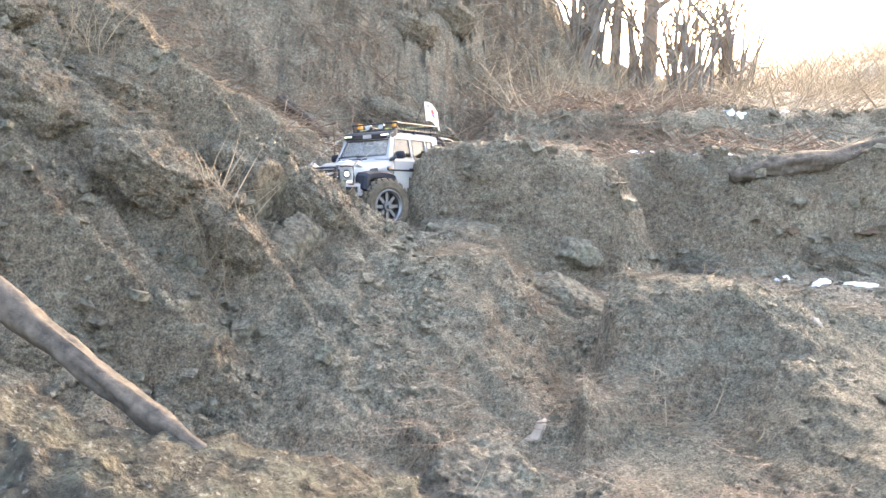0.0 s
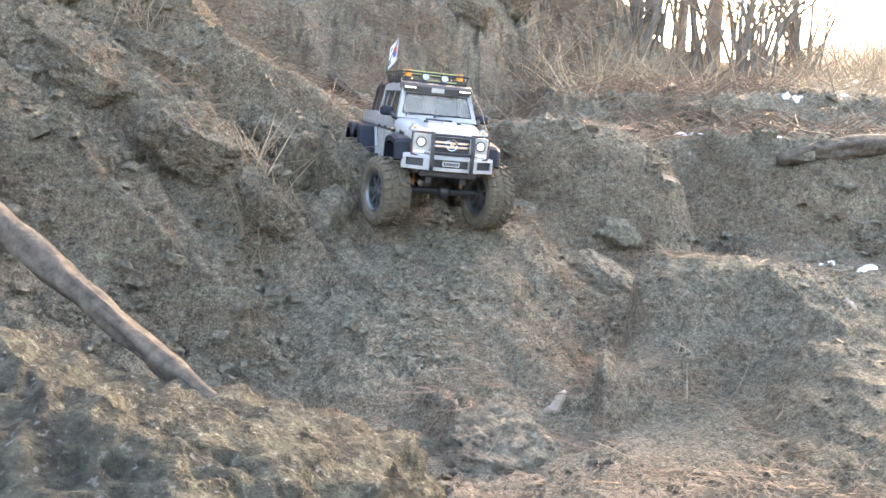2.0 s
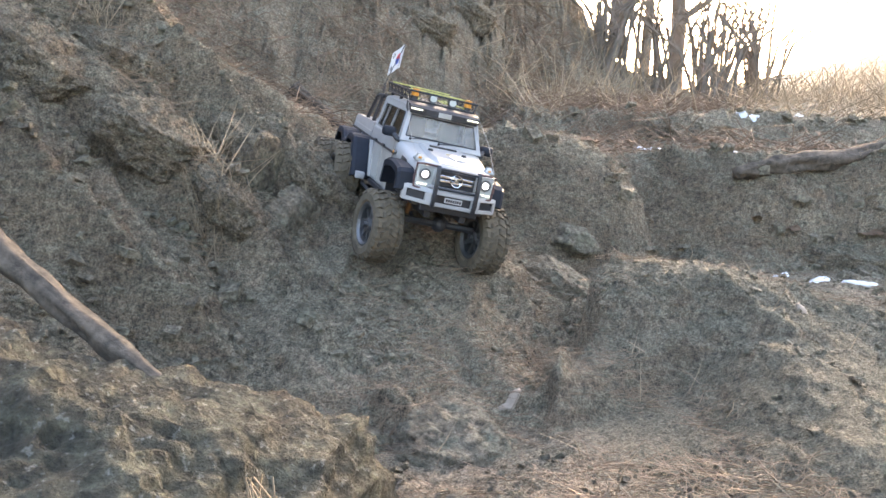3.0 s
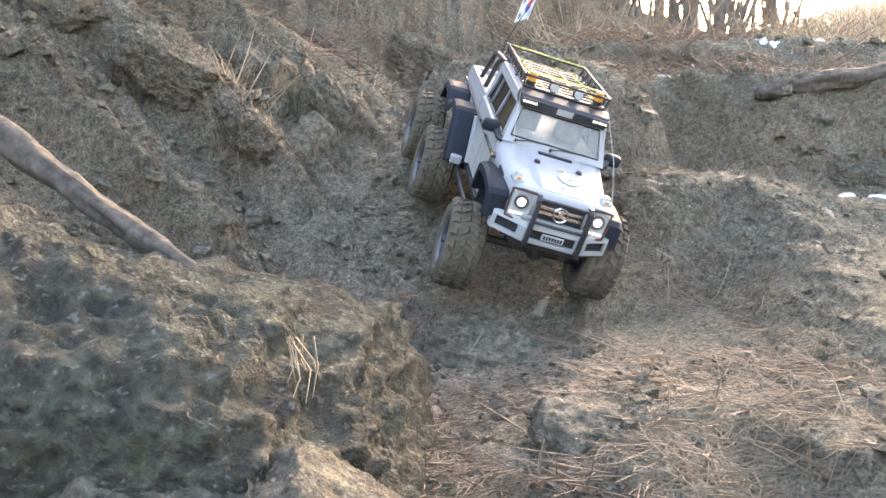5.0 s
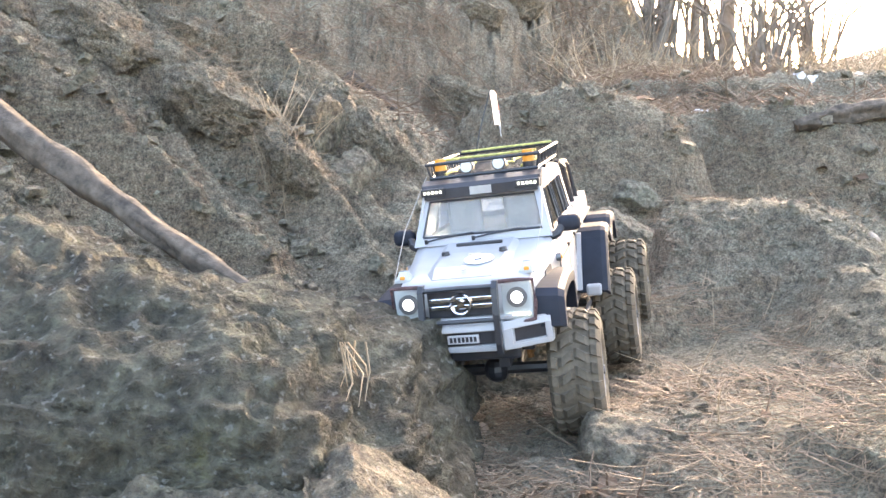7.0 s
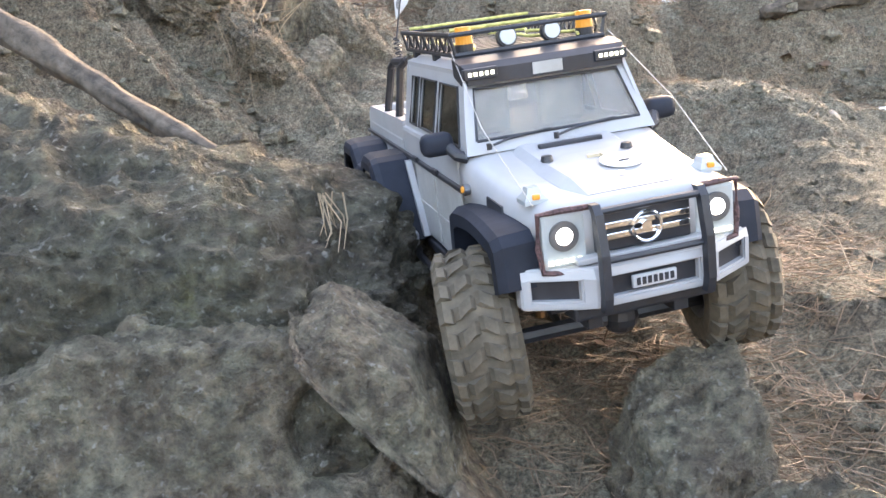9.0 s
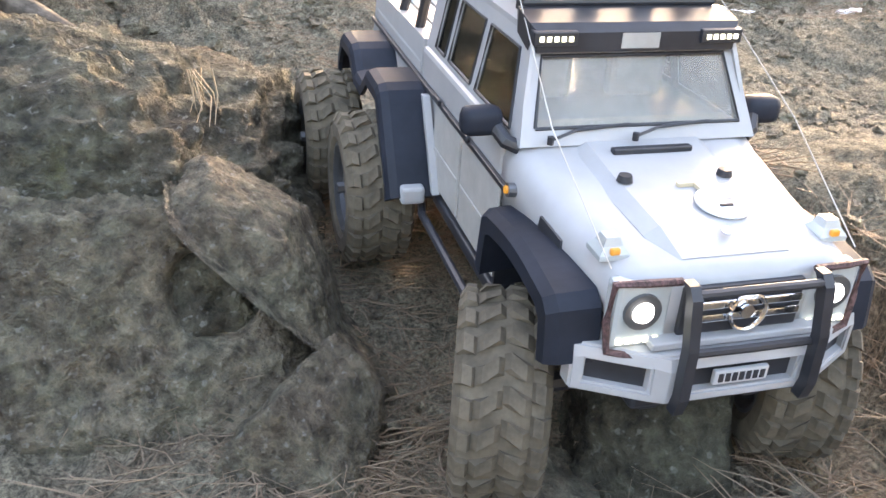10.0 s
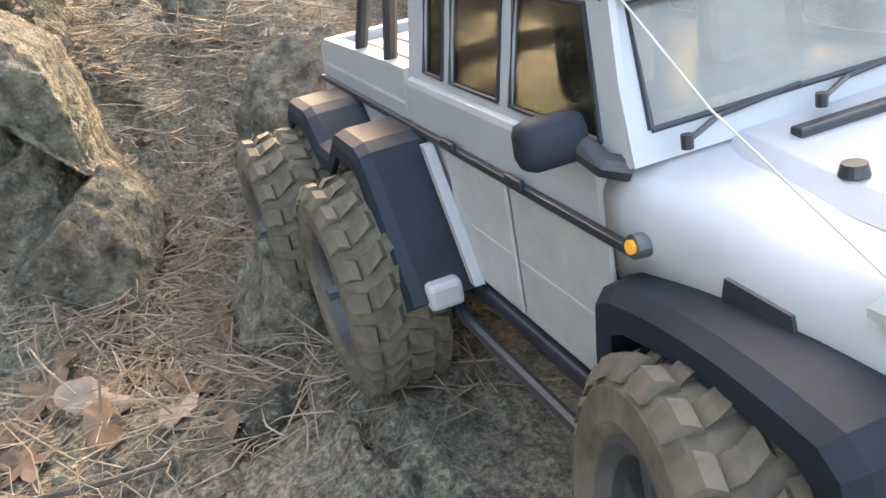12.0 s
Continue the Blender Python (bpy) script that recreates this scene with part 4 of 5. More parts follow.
def build_body():
    # lower body with hood: sections along x, each (x, half width low, half width top, top)
    bm = bmesh.new()
    rings = []
    for x, w, wt, top, low in ((0.071, 0.064, 0.060, 0.081, 0.040), (0.062, 0.072, 0.066, 0.086, 0.058), (0.0, 0.082, 0.074, 0.092, 0.066), (-0.05, 0.086, 0.079, 0.100, 0.060), (-0.062, 0.086, 0.080, 0.104, 0.060), (-0.075, 0.086, 0.080, 0.106, 0.060)):
        rings.append([(x, -w, low), (x, w, low), (x, w, top - 0.014), (x, wt, top - 0.003), (x, wt - 0.012, top), (x, -wt + 0.012, top), (x, -wt, top - 0.003), (x, -w, top - 0.014)])
    loft(bm, rings)
    body = part("hood", bm, WHITE, truck, "white hood with raised centre", True)
    # raised centre of the hood
    bm = bmesh.new()
    loft(bm, [[(x, -w, z - 0.006), (x, w, z - 0.006), (x, w * 0.8, z), (x, -w * 0.8, z)] for x, w, z in ((0.060, 0.040, 0.087), (0.036, 0.043, 0.095), (-0.02, 0.046, 0.1), (-0.058, 0.048, 0.106))])
    part("hood_bulge", bm, WHITE, body)
    # doors and lower cabin
    bm = bmesh.new()
    box(bm, -0.29, -0.0752, -0.086, 0.086, 0.0, 0.104, 0.004)
    part("lower_cabin", bm, WHITE, truck)
    for s in (1, -1):
        for x0, x1 in ((-0.155, -0.07), (-0.232, -0.160)):
            bm = bmesh.new()
            box(bm, x0, x1, min(s * 0.0862, s * 0.0885), max(s * 0.0862, s * 0.0885), 0.006, 0.074, 0.001)
            box(bm, x0 + 0.002, x1 - 0.002, min(s * 0.0885, s * 0.0895), max(s * 0.0885, s * 0.0895), 0.035, 0.038, 0.0004)
            d = part("door", bm, DUSTY, truck, "white door panel, dusty below")
            bm = bmesh.new()
            box(bm, x0 + 0.004, x0 + 0.02, min(s * 0.0888, s * 0.092), max(s * 0.0888, s * 0.092), 0.077, 0.082, 0.001)
            part("door_handle", bm, BLACK, d)
        # black belt strip along the side
        bm = bmesh.new()
        box(bm, -0.49, -0.052, min(s * 0.0862, s * 0.0902), max(s * 0.0862, s * 0.0902), 0.0745, 0.0785, 0.0008)
        part("side_strip", bm, BLACK, truck)
        # sill and running board
        bm = bmesh.new()
        box(bm, -0.225, -0.07, min(s * 0.070, s * 0.089), max(s * 0.070, s * 0.089), -0.010, 0.0, 0.002)
        tube(bm, ((-0.225, s * 0.098, -0.012), (-0.21, s * 0.101, -0.014), (-0.085, s * 0.101, -0.014), (-0.07, s * 0.098, -0.012)), 0.0035)
        part("running_board", bm, BLACK, truck)
        # fender vent, cowl lamp
        bm = bmesh.new()
        slab(bm, [[(-0.013, s * 0.0832, 0.0685), (0.017, s * 0.0805, 0.0665), (0.014, s * 0.0795, 0.0775), (-0.011, s * 0.0825, 0.0810)]], (0, s * 0.0014, 0))
        part("fender_vent", bm, BLACK, truck)
        bm = bmesh.new()
        disc(bm, (-0.050, s * 0.088, 0.080), (0, s, 0.1), 0.0045, 0.006, 12)
        lamp = part("cowl_lamp", bm, STEEL, truck)
        part("lens", B(disc, (-0.050, s * 0.0915, 0.0805), (0, s, 0.1), 0.0026, 0.002, 10), AMBER, lamp)


def build_cabin():
    top = 0.164
    for s in (1, -1):
        # side frame: a plate with three window openings, made of strips
        def P(x, z, d=0.0):
            return (x, s * (side_y(z) - d), z)
        cols = (-0.062, -0.078, -0.156, -0.168, -0.226, -0.236, -0.264, -0.290)
        lo, wb, wt = 0.104, 0.109, 0.155
        bm = bmesh.new()
        t = (0, -s * 0.003, 0)
        slant = lambda x, z: x - (0.024 * (z - lo) / (top - lo) if x > -0.1 else 0.0)
        quads = []
        for a, b in zip(cols, cols[1:]):
            rows = ((lo, wb), (wt, top)) if (a, b) in ((-0.078, -0.156), (-0.168, -0.226), (-0.236, -0.264)) else ((lo, wb), (wb, wt), (wt, top))
            for z0, z1 in rows:
                quads.append([P(slant(a, z0), z0), P(slant(b, z0), z0), P(slant(b, z1), z1), P(slant(a, z1), z1)])
        slab(bm, quads, t)
        bmesh.ops.remove_doubles(bm, verts=bm.verts, dist=0.0002)
        frame_ob = part("cabin_side", bm, WHITE, truck)
        for a, b in ((-0.078, -0.156), (-0.168, -0.226), (-0.236, -0.264)):
            bm = bmesh.new()
            slab(bm, [[P(slant(a, wb) + 0.001, wb - 0.001, 0.0012), P(b - 0.001, wb - 0.001, 0.0012), P(b - 0.001, wt + 0.001, 0.0012), P(slant(a, wt) + 0.001, wt + 0.001, 0.0012)]], (0, -s * 0.001, 0))
            part("side_window", bm, TINT, frame_ob, "dark tinted window")
            bm = bmesh.new()
            ring = [P(slant(a, wb), wb, -0.0006), P(b, wb, -0.0006), P(b, wt, -0.0006), P(slant(a, wt), wt, -0.0006)]
            tube(bm, ring + ring[:1], 0.0011, 5)
            part("window_seal", bm, BLACK, frame_ob)
    # windscreen frame
    bm = bmesh.new()
    def W(y, z):
        return (-0.058 - (z - 0.104) * 0.56, y, z)
    zs, ys = (0.104, 0.114, 0.153, 0.166), (0.0815, 0.073)
    q = []
    for z0, z1 in zip(zs, zs[1:]):
        k0, k1 = side_y(z0), side_y(z1)
        q.append([W(-k0, z0), W(-k0 + 0.009, z0), W(-k1 + 0.009, z1), W(-k1, z1)])
        q.append([W(k0 - 0.009, z0), W(k0, z0), W(k1, z1), W(k1 - 0.009, z1)])
        if (z0, z1) != (0.114, 0.153):
            q.append([W(-k0 + 0.009, z0), W(k0 - 0.009, z0), W(k1 - 0.009, z1), W(-k1 + 0.009, z1)])
    slab(bm, q, (-0.004, 0, -0.001))
    bmesh.ops.remove_doubles(bm, verts=bm.verts, dist=0.0002)
    ws = part("windscreen_frame", bm, WHITE, truck)
    k0, k1 = side_y(0.114) - 0.009, side_y(0.153) - 0.009
    corners = [W(-k0, 0.114), W(k0, 0.114), W(k1, 0.153), W(-k1, 0.153)]
    bm = bmesh.new()
    slab(bm, [[(x - 0.0015, y * 1.01, z) for x, y, z in corners]], (-0.001, 0, 0))
    part("windscreen", bm, GLASS, ws, "clear windscreen with reflections")
    bm = bmesh.new()
    ring = [(x + 0.0005, y, z) for x, y, z in corners]
    tube(bm, ring + ring[:1], 0.0013, 5)
    part("windscreen_seal", bm, BLACK, ws)
    for y in (-0.045, 0.012):
        bm = bmesh.new()
        tube(bm, ((-0.052, y - 0.02, 0.1105), (-0.0605, y, 0.113), (-0.0615, y + 0.036, 0.1155)), 0.0011, 5)
        disc(bm, (-0.052, y - 0.02, 0.1105), (0, 0, 1), 0.0022, 0.005, 8)
        part("wiper", bm, BLACK, truck)
    # roof and rear wall
    bm = bmesh.new()
    loft(bm, [[(x, -w, z), (x, w, z), (x, w, z + 0.005), (x, w - 0.01, z + h), (x, -w + 0.01, z + h), (x, -w, z + 0.005)] for x, w, z, h in
              ((-0.088, 0.0695, 0.163, 0.008), (-0.11, 0.0702, 0.163, 0.010), (-0.28, 0.0702, 0.163, 0.010), (-0.294, 0.0695, 0.163, 0.006))])
    part("roof", bm, WHITE, truck)
    bm = bmesh.new()
    rw = lambda y, z: (-0.287, y, z)
    slab(bm, [[rw(-0.082, 0.1), rw(0.082, 0.1), rw(0.08, 0.112), rw(-0.08, 0.112)], [rw(-0.073, 0.152), rw(0.073, 0.152), rw(0.071, 0.165), rw(-0.071, 0.165)],
              [rw(-0.08, 0.112), rw(-0.055, 0.112), rw(-0.052, 0.152), rw(-0.073, 0.152)], [rw(0.055, 0.112), rw(0.08, 0.112), rw(0.073, 0.152), rw(0.052, 0.152)]], (-0.004, 0, 0))
    rear = part("rear_wall", bm, WHITE, truck)
    bm = bmesh.new()
    slab(bm, [[(-0.2885, -0.055, 0.111), (-0.2885, 0.055, 0.111), (-0.2885, 0.052, 0.153), (-0.2885, -0.052, 0.153)]], (-0.001, 0, 0))
    part("rear_window", bm, GLASS, rear)
    # sun visor bar with two strips of small lamps
    bm = bmesh.new()
    loft(bm, [[(x, -w, z0), (x, w, z0), (x, w, z1), (x, -w, z1)] for x, w, z0, z1 in ((-0.082, 0.068, 0.156, 0.168), (-0.088, 0.072, 0.156, 0.173), (-0.106, 0.073, 0.163, 0.177), (-0.114, 0.071, 0.1735, 0.177))])
    visor = part("visor", bm, BLACK, truck, "black roof visor with a dusty white patch")
    part("sticker", B(box, -0.0845, -0.0812, -0.012, 0.014, 0.158, 0.1675), DUSTY, visor)
    for s in (1, -1):
        lamp = part("lamp_strip", B(box, -0.090, -0.0795, s * 0.057 - 0.0145, s * 0.057 + 0.0145, 0.1605, 0.1695, 0.001), BLACK, visor)
        for k in range(5):
            y = s * 0.057 + (k - 2) * 0.0048
            part("led", B(box, -0.0795, -0.0785, y - 0.0013, y + 0.0013, 0.1635, 0.1665), LED, lamp)
    # inside: dash, seats, floor
    bm = bmesh.new()
    box(bm, -0.085, -0.068, -0.074, 0.074, 0.1045, 0.112, 0.002)
    part("dashboard", bm, SEAT, truck, "pale dashboard")
    for y in (-0.036, 0.036):
        bm = bmesh.new()
        box(bm, -0.155, -0.142, y - 0.022, y + 0.022, 0.1045, 0.148, 0.005)
        box(bm, -0.153, -0.145, y - 0.011, y + 0.011, 0.148, 0.158, 0.003)
        part("seat", bm, SEAT, truck, "beige seat")


def build_bed():
    bm = bmesh.new()
    box(bm, -0.485, -0.292, -0.086, 0.086, 0.045, 0.090, 0.003)
    bed = part("bed", bm, WHITE, truck, "white pickup bed")
    for s in (1, -1):
        bm = bmesh.new()
        loft(bm, [[(x, s * 0.088, 0.05), (x, s * 0.074, 0.05), (x, s * 0.074, z), (x, s * 0.084, z)] for x, z in ((-0.2925, 0.108), (-0.33, 0.108), (-0.48, 0.106), (-0.495, 0.098))])
        part("bed_wall", bm, WHITE, bed)
    part("tailgate", B(box, -0.497, -0.486, -0.0735, 0.0735, 0.045, 0.104, 0.002), WHITE, bed)
    for k in range(7):
        y = -0.063 + k * 0.021
        part("slat", B(box, -0.483, -0.295, y - 0.009, y + 0.009, 0.0905, 0.0965, 0.001), DUSTY, bed)
    bm = bmesh.new()
    for s in (1, -1):
        tube(bm, ((-0.300, s * 0.066, 0.167), (-0.36, s * 0.07, 0.164), (-0.372, s * 0.072, 0.158), (-0.40, s * 0.078, 0.104)), 0.0045)
        tube(bm, ((-0.306, s * 0.068, 0.168), (-0.318, s * 0.073, 0.16), (-0.332, s * 0.079, 0.104)), 0.0045)
    tube(bm, ((-0.366, -0.07, 0.161), (-0.366, 0.07, 0.161)), 0.004)
    part("roll_bar", bm, BLACK, truck, "black tubular roll bar")
    for s in (1, -1):
        part("tail_light", B(box, -0.503, -0.498, s * 0.072 - 0.01, s * 0.072 + 0.01, 0.05, 0.075, 0.001), RED, truck, "red lit tail light")
    part("rear_bumper", B(box, -0.515, -0.4865, -0.08, 0.08, 0.022, 0.0445, 0.003), BLACK, truck)


def build_front():
    # grille
    grille = part("grille", B(box, 0.0785, 0.0825, -0.036, 0.036, 0.046, 0.0745, 0.001), BLACK, truck, "black grille with chrome bars")
    for z in (0.0568, 0.0645):
        part("grille_bar", B(box, 0.0827, 0.0855, -0.034, 0.034, z - 0.0024, z + 0.0024, 0.0008), CHROME, grille)
    bm = bmesh.new()
    ring = [(0.088, 0.0105 * math.cos(a), 0.0605 + 0.0105 * math.sin(a)) for a in [2 * math.pi * i / 24 for i in range(25)]]
    tube(bm, ring, 0.0013, 6)
    disc(bm, (0.0872, 0, 0.0605), (1, 0, 0), 0.004, 0.002, 12)
    part("badge", bm, CHROME, grille, "round chrome badge")
    # headlights
    for s in (1, -1):
        bm = bmesh.new()
        box(bm, 0.066, 0.079, s * 0.0565 - 0.0165, s * 0.0565 + 0.0165, 0.0385, 0.078, 0.003)
        h = part("headlight", bm, CLEAR, truck, "square headlight with a lit round lamp")
        bm = bmesh.new()
        disc(bm, (0.0798, s * 0.0575, 0.062), (1, 0, 0), 0.0105, 0.003, 20)
        part("lamp_ring", bm, STEEL, h)
        bm = bmesh.new()
        disc(bm, (0.0815, s * 0.0575, 0.062), (1, 0, 0), 0.0072, 0.004, 20, 0.005)
        part("lamp", bm, LAMP, h, "lit white lamp")
        for k in range(5):
            y = s * 0.0575 + (k - 2) * 0.0052
            part("led", B(box, 0.0792, 0.0806, y - 0.0016, y + 0.0016, 0.043, 0.0455), LED, h)
        bm = bmesh.new()
        y0, y1 = s * 0.0395, s * 0.0745
        tube(bm, ((0.083, y0, 0.080), (0.0825, s * 0.06, 0.0805), (0.0785, y1, 0.079), (0.077, y1 + s * 0.001, 0.055), (0.0785, y1 - s * 0.001, 0.038), (0.083, s * 0.06, 0.0365), (0.0835, y0, 0.037)), 0.0022, 6)
        part("lamp_guard", bm, BRAID, truck, "bar in a dark braided sleeve")
    # bumper: white frame with three dark openings
    bm = bmesh.new()
    def face(y, z):
        return (0.0955 - max(0.0, abs(y) - 0.045) * 0.55 - (0.003 if z > 0.038 else 0), y, z)
    cols = (-0.089, -0.082, -0.052, -0.043, -0.034, 0.034, 0.043, 0.052, 0.082, 0.089)
    q = []
    for a, b in zip(cols, cols[1:]):
        hole = (a, b) in ((-0.082, -0.052), (0.052, 0.082), (-0.034, 0.034))
        zs = (0.011, 0.0175, 0.032, 0.040)
        for z0, z1 in zip(zs, zs[1:]):
            if hole and z0 == 0.0175:
                continue
            q.append([face(a, z0), face(b, z0), face(b, z1), face(a, z1)])
    slab(bm, q, (-0.012, 0, 0))
    bmesh.ops.remove_doubles(bm, verts=bm.verts, dist=0.0002)
    bmesh.ops.recalc_face_normals(bm, faces=bm.faces)
    bmesh.ops.bevel(bm, geom=[e for e in bm.edges if len(e.link_faces) == 2 and e.calc_face_angle() > 0.6], offset=0.0014, segments=2, affect="EDGES")
    bumper = part("bumper", bm, WHITE, truck, "white front bumper with dark openings")
    for a, b in ((-0.082, -0.052), (0.052, 0.082), (-0.034, 0.034)):
        bm = bmesh.new()
        slab(bm, [[tuple(Vector(face(y, z)) - Vector((0.006, 0, 0))) for y, z in ((a, 0.0175), (b, 0.0175), (b, 0.032), (a, 0.032))]], (-0.004, 0, 0))
        part("vent", bm, BLACK, bumper)
    plate = part("number_plate", B(box, 0.0925, 0.0958, -0.0165, 0.0165, 0.0205, 0.0295, 0.0008), PLATE, bumper, "white plate with dark bars")
    for k in range(7):
        y = -0.0125 + k * 0.0042
        part("bar", B(box, 0.0958, 0.0963, y - 0.0014, y + 0.0014, 0.0225, 0.0277), INK, plate)
    part("valance", B(box, 0.058, 0.0875, -0.052, 0.052, 0.041, 0.0455, 0.001), WHITE, truck)
    bm = bmesh.new()
    box(bm, 0.04, 0.082, -0.055, 0.055, -0.002, 0.0105, 0.003)
    part("skid_plate", bm, BLACK, truck)
    # bull bar
    bm = bmesh.new()
    for s in (1, -1):
        loft(bm, [[(x - 0.004, s * 0.0385 - 0.003, z), (x + 0.003, s * 0.0385 - 0.003, z), (x + 0.003, s * 0.0385 + 0.003, z), (x - 0.004, s * 0.0385 + 0.003, z)] for x, z in ((0.099, 0.009), (0.102, 0.02), (0.101, 0.05), (0.095, 0.077), (0.09, 0.083))])
    tube(bm, ((0.094, -0.036, 0.078), (0.0945, 0, 0.0785), (0.094, 0.036, 0.078)), 0.0026, 8)
    tube(bm, ((0.0975, -0.036, 0.0445), (0.098, 0, 0.0445), (0.0975, 0.036, 0.0445)), 0.0024, 8)
    part("bull_bar", bm, BLACK, truck, "black bull bar")
    # hood details
    bm = bmesh.new()
    box(bm, -0.047, -0.041, -0.027, 0.027, 0.1005, 0.1068, 0.001)
    part("hood_scoop", bm, BLACK, truck)
    for s in (1, -1):
        part("hood_cap", B(disc, (-0.012, s * 0.033, 0.1015), (0, 0, 1), 0.005, 0.004, 16, 0.004), BLACK, truck)
        bm = bmesh.new()
        loft(bm, [[(0.051 + i, s * 0.067 + j, z) for i, j in ((-a, -a), (a, -a), (a, a), (-a, a))] for a, z in ((0.0085, 0.0815), (0.0085, 0.0845), (0.0055, 0.0885), (0.004, 0.093))])
        ind = part("indicator", bm, CLEAR, truck, "clear indicator with an amber bulb")
        part("bulb", B(box, 0.0575, 0.0605, s * 0.067 - 0.0028, s * 0.067 + 0.0028, 0.0848, 0.0888, 0.001), AMBER, ind)
    part("sticker", B(disc, (0.022, 0.012, 0.0985), (0.13, 0, 1), 0.016, 0.0012, 28), PAPER, truck, "round white sticker with dark marks")
    for dx, dy, w in ((0.004, 0.0, 0.004), (-0.003, 0.004, 0.006)):
        part("mark", B(box, 0.021 + dx, 0.023 + dx, 0.012 + dy - w, 0.012 + dy + w, 0.0985, 0.0995), INK, truck)
    part("badge", B(disc, (0.055, 0.0, 0.0915), (0.3, 0, 1), 0.0032, 0.0016, 14), CHROME, truck)
    bm = bmesh.new()
    box(bm, -0.004, 0.010, 0.006, 0.009, 0.0985, 0.1008)
    box(bm, -0.004, -0.001, -0.004, 0.009, 0.0985, 0.1008)
    part("tape_mark", bm, TAN, truck, "faded tan tape mark")
    # mirrors
    for s in (1, -1):
        bm = bmesh.new()
        tube(bm, ((-0.066, s * 0.079, 0.101), (-0.070, s * 0.087, 0.104), (-0.078, s * 0.091, 0.110)), 0.005, 8)
        arm = part("mirror_arm", bm, BLACK, truck)
        bm = bmesh.new()
        box(bm, -0.092, -0.075, min(s * 0.0865, s * 0.1135), max(s * 0.0865, s * 0.1135), 0.104, 0.123, 0.006)
        part("mirror", bm, FLARE, truck, "black wing mirror", True)
        # limb riser cord from roof to fender
        bm = bmesh.new()
        tube(bm, ((-0.112, s * 0.071, 0.182), (-0.02, s * 0.079, 0.131), (0.062, s * 0.0735, 0.086)), 0.0004, 5)
        part("cord", bm, CORD, truck)


def arch(cx, r, s, a0, a1, y0, y1, steps=20, lift=0.012):
    """A fender flare: a strip bent round a wheel, r to the strip's inside."""
    bm = bmesh.new()
    rings = []
    for i in range(steps + 1):
        a = radians(a0 + (a1 - a0) * i / steps)
        c, n = math.cos(a), math.sin(a)
        k = 1.0 / max(abs(c), abs(n)) ** 0.7
        def at(rr, y):
            return (cx + c * rr * k, s * y, n * rr * k + lift)
        rings.append([at(r, y0), at(r + 0.012, y0), at(r + 0.010, y1 - 0.006), at(r + 0.006, y1), at(r - 0.004, y1), at(r - 0.003, y1 - 0.004)])
    loft(bm, rings)
    return bm


def build_flares():
    for s in (1, -1):
        part("front_flare", arch(-0.002, 0.056, s, 20, 166, 0.074, 0.103, lift=0.006), FLARE, truck, "wide dark fender flare")
        # one angular strip over both rear wheels, with a dip between them
        line = ((-0.214, 0.000), (-0.222, 0.012), (-0.258, 0.064), (-0.266, 0.073), (-0.276, 0.077), (-0.316, 0.077), (-0.326, 0.073), (-0.346, 0.058),
                (-0.372, 0.058), (-0.392, 0.072), (-0.402, 0.076), (-0.446, 0.075), (-0.456, 0.070), (-0.474, 0.046), (-0.478, 0.030))
        rings = []
        for i, (x, z) in enumerate(line):
            (xa, za), (xb, zb) = line[max(i - 1, 0)], line[min(i + 1, len(line) - 1)]
            d = Vector((xb - xa, 0, zb - za)).normalized()
            out = Vector((-d.z, 0, d.x))
            if out.z < 0 or (abs(out.z) < 0.2 and out.x * (x + 0.35) < 0):
                out = -out
            def at(k, y):
                return Vector((x, s * y, z)) + out * k
            rings.append([at(-0.004, 0.0865), at(0.0, 0.0865), at(0.0, 0.120), at(-0.002, 0.1265), at(-0.007, 0.129), at(-0.015, 0.129), at(-0.015, 0.1255), at(-0.006, 0.124)])
        part("rear_flare", B(loft, rings), FLARE, truck, "wide angular dark fender flare over both rear wheels")
        bm = bmesh.new()
        box(bm, -0.226, -0.211, min(s * 0.0985, s * 0.1185), max(s * 0.0985, s * 0.1185), -0.006, 0.009, 0.003)
        part("flare_tip", bm, WHITE, truck, "bare white corner of the flare")
        bm = bmesh.new()
        slab(bm, [[(-0.213, s * 0.088, 0.004), (-0.2065, s * 0.088, 0.004), (-0.2475, s * 0.089, 0.0735), (-0.254, s * 0.089, 0.0735)]], (0, s * 0.006, 0))
        part("flare_lip", bm, WHITE, truck)


